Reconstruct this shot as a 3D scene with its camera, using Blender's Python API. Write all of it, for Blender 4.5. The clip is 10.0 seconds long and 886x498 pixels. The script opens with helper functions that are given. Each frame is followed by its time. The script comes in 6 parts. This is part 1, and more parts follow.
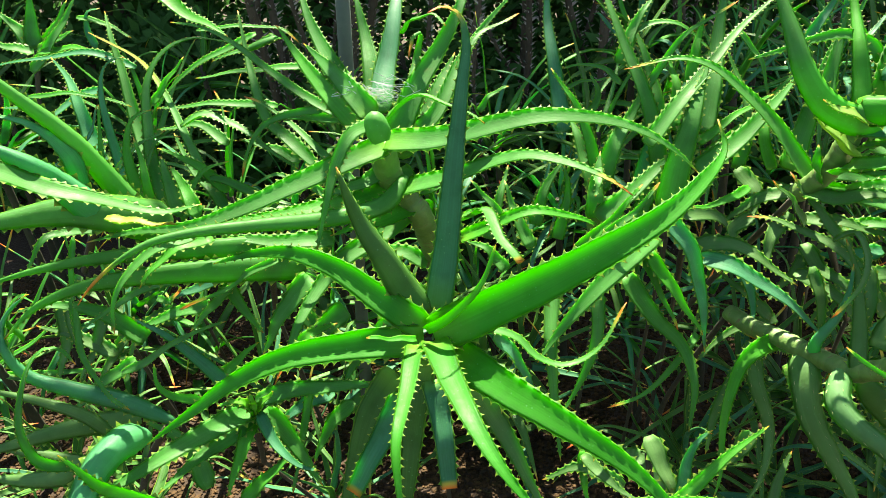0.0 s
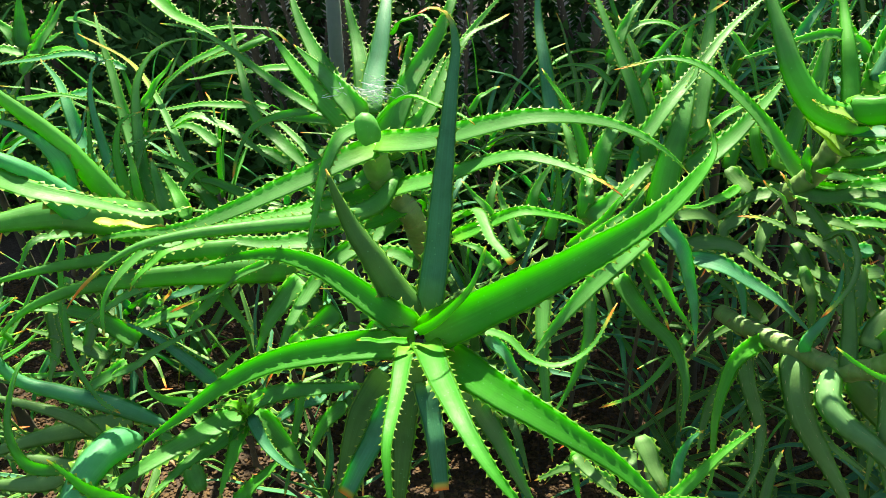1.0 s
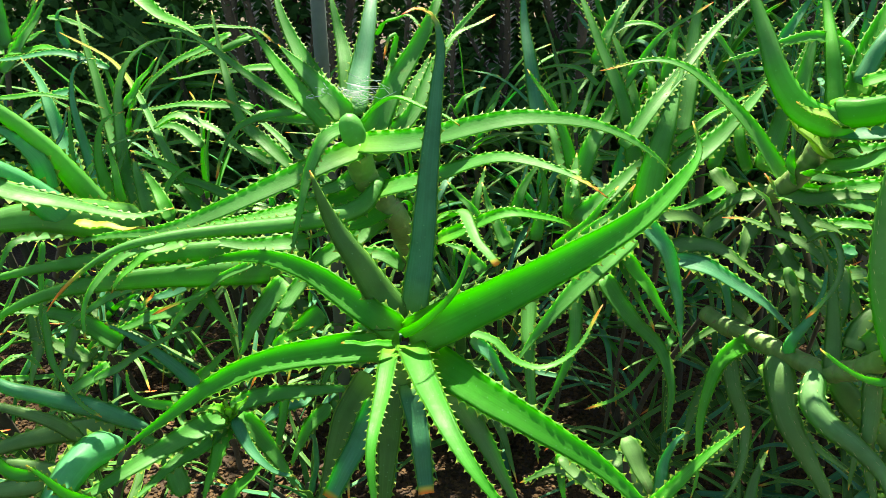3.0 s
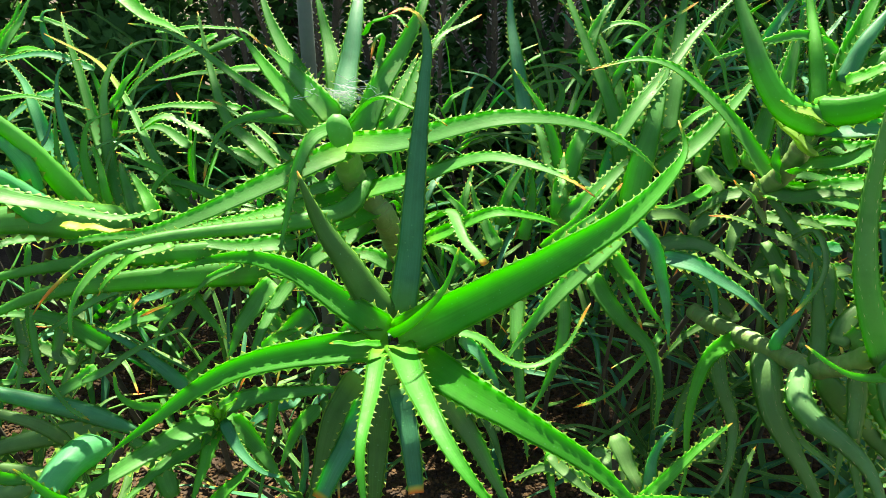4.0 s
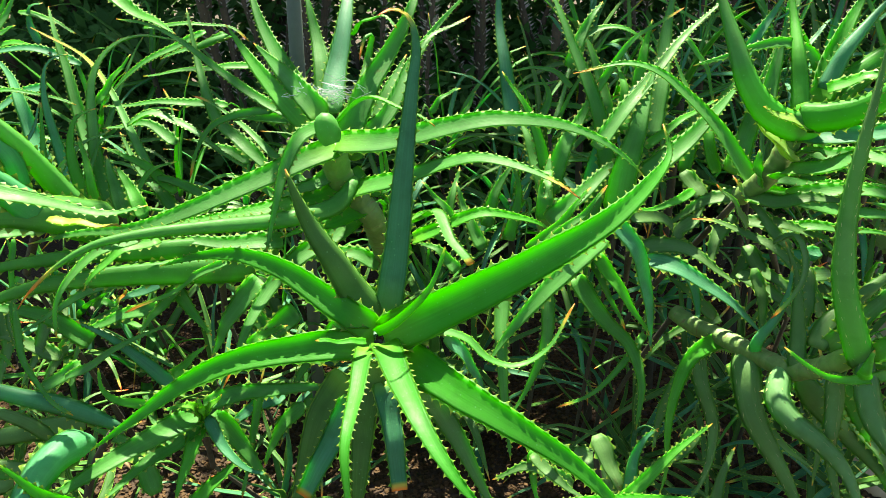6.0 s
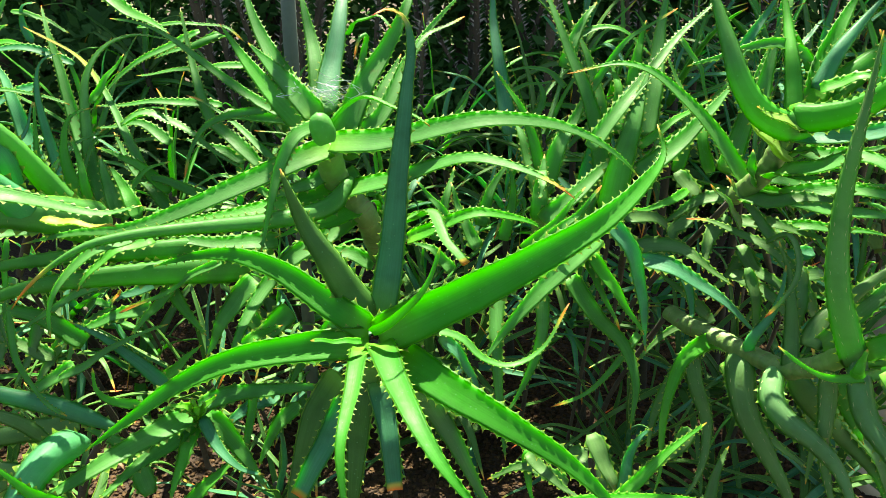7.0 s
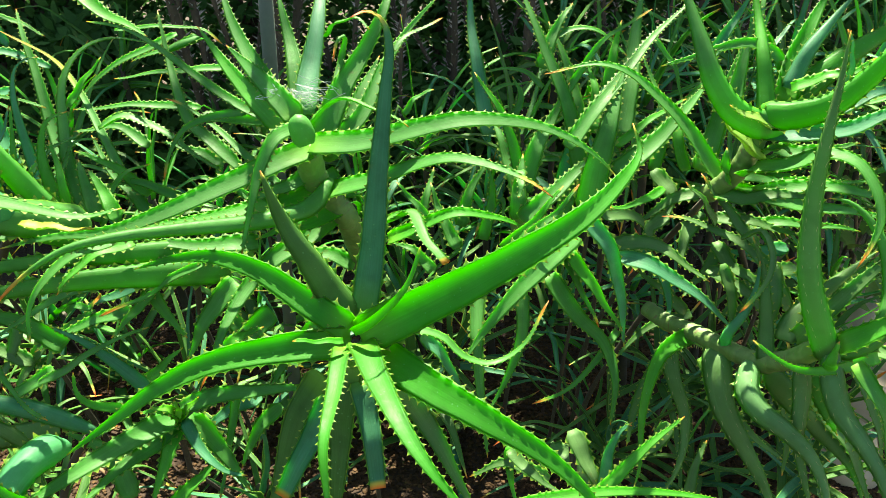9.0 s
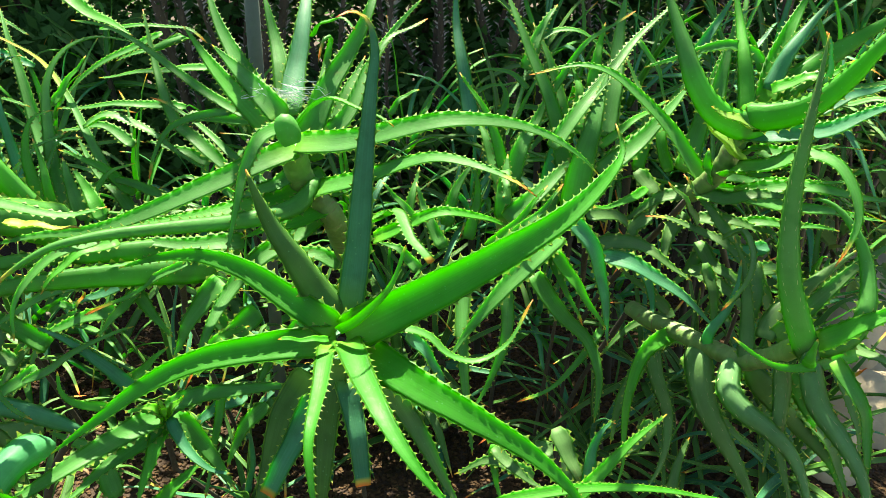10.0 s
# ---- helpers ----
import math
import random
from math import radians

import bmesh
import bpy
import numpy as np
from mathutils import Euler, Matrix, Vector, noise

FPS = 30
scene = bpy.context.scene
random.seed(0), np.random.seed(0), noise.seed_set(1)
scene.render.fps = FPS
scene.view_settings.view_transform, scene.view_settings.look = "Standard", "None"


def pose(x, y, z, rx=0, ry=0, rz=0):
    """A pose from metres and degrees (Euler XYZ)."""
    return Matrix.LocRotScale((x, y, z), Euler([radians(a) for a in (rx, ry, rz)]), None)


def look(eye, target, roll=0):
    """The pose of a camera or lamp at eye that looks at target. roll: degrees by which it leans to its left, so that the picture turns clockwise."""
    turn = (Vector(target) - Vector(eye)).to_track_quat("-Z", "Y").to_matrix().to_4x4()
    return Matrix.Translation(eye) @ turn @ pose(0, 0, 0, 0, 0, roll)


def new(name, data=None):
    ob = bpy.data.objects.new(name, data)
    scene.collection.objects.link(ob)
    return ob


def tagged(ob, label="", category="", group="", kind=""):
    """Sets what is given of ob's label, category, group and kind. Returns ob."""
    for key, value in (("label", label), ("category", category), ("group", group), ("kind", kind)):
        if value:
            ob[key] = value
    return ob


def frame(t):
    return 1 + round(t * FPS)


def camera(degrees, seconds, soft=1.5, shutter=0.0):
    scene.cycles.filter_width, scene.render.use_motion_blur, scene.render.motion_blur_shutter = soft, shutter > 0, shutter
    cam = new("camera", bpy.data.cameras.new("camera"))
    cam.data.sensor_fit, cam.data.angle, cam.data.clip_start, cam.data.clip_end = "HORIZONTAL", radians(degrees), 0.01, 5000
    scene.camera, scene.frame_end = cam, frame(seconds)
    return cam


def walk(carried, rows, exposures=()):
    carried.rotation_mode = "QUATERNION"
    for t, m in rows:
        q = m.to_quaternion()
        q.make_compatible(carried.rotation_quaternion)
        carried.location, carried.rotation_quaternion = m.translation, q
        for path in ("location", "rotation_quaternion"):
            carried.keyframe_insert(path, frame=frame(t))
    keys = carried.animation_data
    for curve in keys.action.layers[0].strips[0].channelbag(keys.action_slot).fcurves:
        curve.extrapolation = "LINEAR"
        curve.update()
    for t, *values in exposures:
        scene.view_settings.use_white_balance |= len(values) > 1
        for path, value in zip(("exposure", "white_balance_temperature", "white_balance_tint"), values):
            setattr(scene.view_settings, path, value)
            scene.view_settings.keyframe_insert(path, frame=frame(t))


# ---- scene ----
cam = camera(59.44, 10.0, soft=0.6)
PATH = [
    (0, pose(-0.0092, -0.0064, 1.3955, 65.125, 0.533, 2.416)),
    (0.5, pose(-0.0068, -0.0072, 1.3966, 65.098, 0.470, 2.158)),
    (1, pose(-0.0036, -0.0039, 1.3973, 65.091, 0.594, 1.934)),
    (1.5, pose(-0.0005, -0.0012, 1.3987, 65.068, 0.643, 1.683)),
    (2, pose(-0.0014, 0.0016, 1.3983, 65.020, 0.272, 1.680)),
    (3.5, pose(0.0004, 0.0030, 1.3989, 65.024, 0.317, 0.606)),
    (4, pose(0.0011, 0.0009, 1.3989, 65.033, 0.243, 0.182)),
    (4.5, pose(0.0000, -0.0000, 1.4000, 65.000, 0.000, 0.000)),
    (5, pose(-0.0007, -0.0027, 1.4007, 65.013, -0.086, -0.218)),
    (5.5, pose(0.0005, -0.0071, 1.4012, 65.063, -0.557, -0.296)),
    (7, pose(-0.0023, -0.0089, 1.4015, 65.078, -1.003, -0.952)),
    (7.5, pose(-0.0020, -0.0162, 1.4033, 65.075, -1.013, -1.288)),
    (8, pose(-0.0013, -0.0209, 1.4031, 65.136, -1.020, -1.703)),
    (8.5, pose(-0.0004, -0.0192, 1.4034, 65.156, -0.746, -2.174)),
    (9, pose(-0.0014, -0.0197, 1.4041, 65.176, -1.002, -2.501)),
    (9.5, pose(-0.0019, -0.0241, 1.4043, 65.236, -1.186, -2.871)),
    (10, pose(0.0005, -0.0290, 1.4041, 65.299, -1.450, -3.386)),
]
walk(cam, PATH, exposures=((0, 2.50, 7200, 4), (10, 2.50, 7200, 4)))

# ---- light: high sun behind the plants, blue sky ----
SUN_DIR = Vector((-0.05, 0.54, 0.84)).normalized()   # towards the sun
world = bpy.data.worlds.new("sky")
scene.world = world
world.use_nodes = True
wn = world.node_tree
sky = wn.nodes.new("ShaderNodeTexSky")
sky.sky_type, sky.sun_disc = "NISHITA", False
sky.sun_elevation = math.asin(SUN_DIR.z)
sky.sun_rotation = math.atan2(SUN_DIR.x, SUN_DIR.y)
wn.links.new(sky.outputs[0], wn.nodes["Background"].inputs[0])
wn.nodes["Background"].inputs[1].default_value = 0.058
sun_data = bpy.data.lights.new("sun", "SUN")
sun_data.energy, sun_data.angle, sun_data.color = 5.0, radians(0.53), (1.0, 0.95, 0.82)
sun = new("sun", sun_data)
sun.matrix_world = look(SUN_DIR * 20, (0, 0, 0))


# ---- materials ----
def material(name):
    m = bpy.data.materials.new(name)
    m.use_nodes = True
    m.node_tree.nodes.clear()
    return m, m.node_tree


def node(nt, kind, **sockets):
    n = nt.nodes.new(kind)
    for key, value in sockets.items():
        n.inputs[key.replace("_", " ")].default_value = value
    return n


def ramp(nt, source, *stops):
    r = nt.nodes.new("ShaderNodeValToRGB")
    while len(r.color_ramp.elements) < len(stops):
        r.color_ramp.elements.new(0.5)
    for e, (p, c) in zip(r.color_ramp.elements, stops):
        e.position, e.color = p, (*c, 1)
    nt.links.new(source, r.inputs[0])
    return r.outputs[0]


def mixed(nt, factor, a, b, mode="MIX"):
    m = nt.nodes.new("ShaderNodeMix")
    m.data_type, m.blend_type = "RGBA", mode
    for slot, value in ((0, factor), (6, a), (7, b)):
        if isinstance(value, bpy.types.NodeSocket):
            nt.links.new(value, m.inputs[slot])
        elif slot == 0:
            m.inputs[0].default_value = value
        else:
            m.inputs[slot].default_value = (*value, 1)
    return m.outputs[2]


def noise_at(nt, scale, detail=4.0, coord=None):
    n = node(nt, "ShaderNodeTexNoise", Scale=scale, Detail=detail)
    if coord is not None:
        nt.links.new(coord, n.inputs["Vector"])
    return n.outputs["Fac"]


def maths(nt, op, a, b):
    m = nt.nodes.new("ShaderNodeMath")
    m.operation = op
    for i, v in enumerate((a, b)):
        if isinstance(v, bpy.types.NodeSocket):
            nt.links.new(v, m.inputs[i])
        else:
            m.inputs[i].default_value = v
    return m.outputs[0]


def attribute(nt, name):
    a = nt.nodes.new("ShaderNodeAttribute")
    a.attribute_name = name
    return a.outputs["Fac"]


def aloe_skin(name, low, high, glow, rough=0.50, through_part=0.54):
    """Waxy succulent skin: two-scale mottling, pale specks, dry tips, some light let through."""
    m, nt = material(name)
    geo = nt.nodes.new("ShaderNodeNewGeometry")
    place = geo.outputs["Position"]
    chance = nt.nodes.new("ShaderNodeObjectInfo").outputs["Random"]
    body = mixed(nt, chance, low, high)
    body = mixed(nt, maths(nt, "MULTIPLY", noise_at(nt, 9.0, 3, place), 0.55), body, tuple(0.5 * (a + b) * k for a, b, k in zip(low, high, (1.5, 1.25, 1.7))))
    # powdery bloom in drifts, and cloudy darker patches
    drift = ramp(nt, noise_at(nt, 16.0, 6, place), (0.48, (0, 0, 0)), (0.72, (0.22, 0.22, 0.22)))
    body = mixed(nt, drift, body, tuple(a * k + p for a, k, p in zip(high, (1.6, 1.25, 1.6), (0.05, 0.10, 0.05))))
    cloud = ramp(nt, noise_at(nt, 34.0, 4, place), (0.30, (0.40, 0.40, 0.40)), (0.50, (0, 0, 0)))
    body = mixed(nt, cloud, body, tuple(0.5 * c for c in low))
    # fine streaks and pores
    fine = noise_at(nt, 420.0, 2, place)
    body = mixed(nt, maths(nt, "MULTIPLY", fine, 0.22), body, tuple(1.6 * c for c in high))
    # long faint streaks that follow the blade
    run = nt.nodes.new("ShaderNodeCombineXYZ")
    for slot, (name_, k) in enumerate((("rim", 9.0), ("along", 2.4))):
        nt.links.new(maths(nt, "MULTIPLY", attribute(nt, name_), k), run.inputs[slot])
    nt.links.new(maths(nt, "MULTIPLY", chance, 40.0), run.inputs[2])
    streak = noise_at(nt, 1.0, 5, run.outputs[0])
    body = mixed(nt, ramp(nt, streak, (0.35, (0.28, 0.28, 0.28)), (0.60, (0, 0, 0))), body, tuple(0.42 * c for c in low))
    # scattered pale specks and brown scars
    vor = node(nt, "ShaderNodeTexVoronoi", Scale=95.0)
    nt.links.new(place, vor.inputs["Vector"])
    speck = ramp(nt, vor.outputs["Distance"], (0.06, (1, 1, 1)), (0.15, (0, 0, 0)))
    body = mixed(nt, maths(nt, "MULTIPLY", speck, 0.34), body, (0.16, 0.42, 0.15))
    scar = ramp(nt, noise_at(nt, 21.0, 5, place), (0.70, (0, 0, 0)), (0.76, (1, 1, 1)))
    body = mixed(nt, maths(nt, "MULTIPLY", scar, 0.45), body, (0.16, 0.12, 0.04))
    # pale foot and pale rim, by the leaf's own run
    foot = ramp(nt, attribute(nt, "along"), (0.0, (1, 1, 1)), (0.13, (0, 0, 0)))
    body = mixed(nt, maths(nt, "MULTIPLY", foot, 0.45), body, (0.22, 0.52, 0.03))
    rim = ramp(nt, attribute(nt, "rim"), (0.88, (0, 0, 0)), (0.97, (1, 1, 1)))
    body = mixed(nt, maths(nt, "MULTIPLY", rim, 0.75), body, (0.30, 0.50, 0.045))
    dry = attribute(nt, "dry")
    dried = ramp(nt, dry, (0.0, (0.20, 0.34, 0.04)), (0.4, (0.46, 0.36, 0.06)), (0.72, (0.74, 0.17, 0.03)), (1.0, (0.58, 0.11, 0.05)))
    body = mixed(nt, ramp(nt, dry, (0.02, (0, 0, 0)), (0.3, (1, 1, 1))), body, dried)
    p = node(nt, "ShaderNodeBsdfPrincipled", Roughness=rough)
    nt.links.new(body, p.inputs["Base Color"])
    p.inputs["Specular IOR Level"].default_value = 0.24
    nt.links.new(ramp(nt, noise_at(nt, 60.0, 4, place), (0.3, (rough - 0.06,) * 3), (0.7, (rough + 0.16,) * 3)), p.inputs["Roughness"])
    bump = node(nt, "ShaderNodeBump", Strength=0.17, Distance=0.002)
    nt.links.new(maths(nt, "ADD", noise_at(nt, 260.0, 3, place), maths(nt, "ADD", maths(nt, "MULTIPLY", noise_at(nt, 38.0, 3, place), 1.1), maths(nt, "MULTIPLY", streak, 0.7))), bump.inputs["Height"])
    nt.links.new(bump.outputs[0], p.inputs["Normal"])
    tr = nt.nodes.new("ShaderNodeBsdfTranslucent")
    nt.links.new(mixed(nt, 0.70, body, glow), tr.inputs["Color"])
    # the thin rims let more light through than the fleshy middle
    mix = nt.nodes.new("ShaderNodeMixShader")
    nt.links.new(ramp(nt, attribute(nt, "rim"), (0.0, (through_part * 0.62,) * 3), (0.55, (through_part * 0.85,) * 3), (1.0, (min(0.8, through_part * 1.4),) * 3)), mix.inputs[0])
    nt.links.new(p.outputs[0], mix.inputs[1])
    nt.links.new(tr.outputs[0], mix.inputs[2])
    out = nt.nodes.new("ShaderNodeOutputMaterial")
    nt.links.new(mix.outputs[0], out.inputs[0])
    return m


def plain(name, low, high, scale=8.0, rough=0.8, bump_size=0.004, fine=90.0, metal=0.0):
    """A rough surface with stains at one scale and grain at another."""
    m, nt = material(name)
    place = nt.nodes.new("ShaderNodeNewGeometry").outputs["Position"]
    c = ramp(nt, noise_at(nt, scale, 6, place), (0.3, low), (0.7, high))
    c = mixed(nt, maths(nt, "MULTIPLY", noise_at(nt, fine, 4, place), 0.5), c, tuple(0.45 * v for v in low))
    c = mixed(nt, maths(nt, "MULTIPLY", nt.nodes.new("ShaderNodeObjectInfo").outputs["Random"], 0.4), c, high)
    p = node(nt, "ShaderNodeBsdfPrincipled", Roughness=rough, Metallic=metal)
    nt.links.new(c, p.inputs["Base Color"])
    b = node(nt, "ShaderNodeBump", Strength=0.6, Distance=bump_size)
    nt.links.new(noise_at(nt, fine, 6, place), b.inputs["Height"])
    nt.links.new(b.outputs[0], p.inputs["Normal"])
    out = nt.nodes.new("ShaderNodeOutputMaterial")
    nt.links.new(p.outputs[0], out.inputs[0])
    return m


def islands(name, low, high, rough=0.6, through_part=0.0):
    """Many small loose pieces in one mesh, each with its own shade."""
    m, nt = material(name)
    geo = nt.nodes.new("ShaderNodeNewGeometry")
    c = mixed(nt, geo.outputs["Random Per Island"], low, high)
    c = mixed(nt, maths(nt, "MULTIPLY", noise_at(nt, 140.0, 3, geo.outputs["Position"]), 0.5), c, tuple(0.5 * v for v in low))
    p = node(nt, "ShaderNodeBsdfPrincipled", Roughness=rough)
    p.inputs["Specular IOR Level"].default_value = 0.2
    nt.links.new(c, p.inputs["Base Color"])
    last = p.outputs[0]
    if through_part:
        tr = nt.nodes.new("ShaderNodeBsdfTranslucent")
        nt.links.new(c, tr.inputs["Color"])
        mix = node(nt, "ShaderNodeMixShader", Fac=through_part)
        nt.links.new(last, mix.inputs[1])
        nt.links.new(tr.outputs[0], mix.inputs[2])
        last = mix.outputs[0]
    out = nt.nodes.new("ShaderNodeOutputMaterial")
    nt.links.new(last, out.inputs[0])
    return m


def sheathed(name):
    """Pale green stalk wrapped in old leaf feet, brown along their torn rims."""
    m, nt = material(name)
    place = nt.nodes.new("ShaderNodeNewGeometry").outputs["Position"]
    c = ramp(nt, noise_at(nt, 26.0, 5, place), (0.3, (0.062, 0.145, 0.022)), (0.7, (0.100, 0.200, 0.036)))
    g = attribute(nt, "groove")
    c = mixed(nt, ramp(nt, g, (0.35, (0, 0, 0)), (0.8, (0.6, 0.6, 0.6))), c, (0.130, 0.235, 0.048))
    c = mixed(nt, ramp(nt, g, (0.86, (0, 0, 0)), (0.94, (0.8, 0.8, 0.8))), c, (0.120, 0.085, 0.030))
    c = mixed(nt, ramp(nt, attribute(nt, "along"), (0.72, (0, 0, 0)), (0.97, (0.8, 0.8, 0.8))), c, (0.12, 0.36, 0.035))
    c = mixed(nt, maths(nt, "MULTIPLY", noise_at(nt, 180.0, 3, place), 0.4), c, (0.05, 0.08, 0.02))
    p = node(nt, "ShaderNodeBsdfPrincipled", Roughness=0.6)
    nt.links.new(c, p.inputs["Base Color"])
    b = node(nt, "ShaderNodeBump", Strength=0.4, Distance=0.003)
    nt.links.new(noise_at(nt, 120.0, 4, place), b.inputs["Height"])
    nt.links.new(b.outputs[0], p.inputs["Normal"])
    out = nt.nodes.new("ShaderNodeOutputMaterial")
    nt.links.new(p.outputs[0], out.inputs[0])
    return m


def thorn_skin(name):
    """Green at the foot like the leaf, pale yellow above, brownish at the very point."""
    m, nt = material(name)
    c = ramp(nt, attribute(nt, "tipness"), (0.10, (0.045, 0.26, 0.018)), (0.45, (0.20, 0.40, 0.04)), (0.85, (0.44, 0.48, 0.08)), (1.0, (0.44, 0.29, 0.05)))
    c = mixed(nt, maths(nt, "MULTIPLY", noise_at(nt, 300.0, 2), 0.3), c, (0.10, 0.24, 0.02))
    p = node(nt, "ShaderNodeBsdfPrincipled", Roughness=0.5)
    p.inputs["Specular IOR Level"].default_value = 0.3
    nt.links.new(c, p.inputs["Base Color"])
    tr = nt.nodes.new("ShaderNodeBsdfTranslucent")
    nt.links.new(c, tr.inputs["Color"])
    mix = node(nt, "ShaderNodeMixShader", Fac=0.55)
    nt.links.new(p.outputs[0], mix.inputs[1])
    nt.links.new(tr.outputs[0], mix.inputs[2])
    out = nt.nodes.new("ShaderNodeOutputMaterial")
    nt.links.new(mix.outputs[0], out.inputs[0])
    return m


SKIN = {
    "green": aloe_skin("aloe_green", (0.040, 0.190, 0.026), (0.072, 0.260, 0.048), (0.17, 0.70, 0.006)),
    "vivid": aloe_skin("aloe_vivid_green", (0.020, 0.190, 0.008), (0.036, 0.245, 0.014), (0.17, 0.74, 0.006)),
    # darkened copy of the blue-green skin: shade put into the colour
    "shade_teal": aloe_skin("aloe_shade_teal", (0.024, 0.130, 0.050), (0.038, 0.170, 0.070), (0.05, 0.40, 0.03), 0.5, 0.30),
    "teal": aloe_skin("aloe_blue_green", (0.038, 0.190, 0.078), (0.068, 0.255, 0.115), (0.07, 0.60, 0.03)),
    "young": aloe_skin("aloe_young_green", (0.042, 0.255, 0.016), (0.068, 0.320, 0.030), (0.20, 0.76, 0.006)),
    "heart": aloe_skin("aloe_heart_green", (0.085, 0.340, 0.018), (0.125, 0.400, 0.030), (0.30, 0.80, 0.01)),
    "dull": aloe_skin("aloe_dull_green", (0.058, 0.162, 0.034), (0.098, 0.222, 0.060), (0.08, 0.45, 0.01), 0.5),
    "frost": aloe_skin("aloe_frosted_green", (0.045, 0.250, 0.085), (0.075, 0.320, 0.120), (0.06, 0.60, 0.03)),
    "cream": aloe_skin("aloe_cream_green", (0.210, 0.420, 0.060), (0.280, 0.480, 0.095), (0.45, 0.75, 0.06)),
    "dusty": aloe_skin("aloe_dusty_green", (0.075, 0.200, 0.060), (0.115, 0.265, 0.095), (0.12, 0.52, 0.03), 0.55),
    # darkened copy of the green skin for leaves in shadow, shade as colour
    "shade_green": aloe_skin("aloe_shade_green", (0.028, 0.105, 0.014), (0.046, 0.145, 0.022), (0.08, 0.40, 0.01), 0.5, 0.26),
}
THORN = thorn_skin("thorn_yellow_green")
PRICKLE = plain("pale_prickles", (0.36, 0.42, 0.12), (0.48, 0.52, 0.18), 60.0, 0.6, 0.0002)
STEM = sheathed("aloe_stem_sheaths")
SOIL = plain("brown_soil", (0.020, 0.010, 0.004), (0.042, 0.022, 0.009), 5.0, 0.95, 0.012)
PEBBLE = islands("brown_pebbles", (0.024, 0.013, 0.004), (0.095, 0.052, 0.020), 0.85)
OLD = plain("aloe_old_stalk", (0.022, 0.022, 0.010), (0.050, 0.048, 0.024), 18.0, 0.8, 0.004)
BARK = plain("spiny_stem_bark", (0.045, 0.034, 0.020), (0.095, 0.072, 0.042), 12.0, 0.9, 0.01)
SPINE = plain("grey_spines", (0.30, 0.27, 0.23), (0.42, 0.38, 0.33), 30.0, 0.6, 0.0005)
POST = plain("grey_painted_post", (0.050, 0.072, 0.052), (0.085, 0.115, 0.084), 9.0, 0.75, 0.001)
STONE = plain("pale_limestone", (0.36, 0.28, 0.17), (0.50, 0.41, 0.27), 4.0, 0.85, 0.006, 40.0)
LITTER = islands("dry_leaf_litter", (0.16, 0.09, 0.045), (0.34, 0.24, 0.14), 0.8)
SHRUB = islands("dark_shrub_leaves", (0.030, 0.100, 0.020), (0.090, 0.230, 0.050), 0.75, 0.42)
STRAP = islands("strap_leaves", (0.06, 0.16, 0.03), (0.16, 0.26, 0.05), 0.45, 0.3)
WEB = plain("cobweb_silk", (0.75, 0.75, 0.75), (0.85, 0.85, 0.85), 30.0, 0.5, 0.0002)


# ---- makers ----
def part(name, mesh, mat, parent, label=""):
    """Links a mesh (or bmesh) as one object under a thing or a part."""
    if isinstance(mesh, bmesh.types.BMesh):
        bm, mesh = mesh, bpy.data.meshes.new(name)
        bm.to_mesh(mesh)
        bm.free()
    if mat and not mesh.materials:
        mesh.materials.append(mat)
    ob = new(name, mesh)
    ob.parent = parent
    return tagged(ob, label) if label else ob


def thing(name, label, category, group="", kind="", at=(0, 0, 0)):
    ob = new(name)
    ob.empty_display_size = 0.05
    ob.location = at
    return tagged(ob, label, category, group, kind)


def pydata(name, verts, faces, smooth=True):
    me = bpy.data.meshes.new(name)
    me.from_pydata([tuple(v) for v in verts], [], faces)
    if smooth:
        me.shade_smooth()
    return me


def spline(knots, n):
    """n + 1 places spaced evenly along a smooth curve through the knots."""
    k = np.array(knots, float)
    k = np.vstack([2 * k[0] - k[1], k, 2 * k[-1] - k[-2]])
    pts = []
    for i in range(1, len(k) - 2):
        p0, p1, p2, p3 = k[i - 1:i + 3]
        t01, t12, t23 = (max(np.linalg.norm(b - a), 1e-6) ** 0.5 for a, b in ((p0, p1), (p1, p2), (p2, p3)))
        m1 = p2 - p1 + t12 * ((p1 - p0) / t01 - (p2 - p0) / (t01 + t12))
        m2 = p2 - p1 + t12 * ((p3 - p2) / t23 - (p3 - p1) / (t12 + t23))
        for u in np.linspace(0, 1, 16, endpoint=False):
            pts.append((2 * (p1 - p2) + m1 + m2) * u ** 3 + (3 * (p2 - p1) - 2 * m1 - m2) * u ** 2 + m1 * u + p1)
    pts = np.array(pts + [k[-2]])
    run = np.concatenate([[0], np.cumsum(np.linalg.norm(np.diff(pts, axis=0), axis=1))])
    want = np.linspace(0, run[-1], n + 1)
    return np.stack([np.interp(want, run, pts[:, j]) for j in range(3)], 1), run[-1]


OPEN_SIDE = np.array((0.0, -0.55, 0.84))   # the open, lighter side to which the leaves turn their upper face
rng = random.Random(7)


def unit(v):
    return v / max(np.linalg.norm(v), 1e-9)


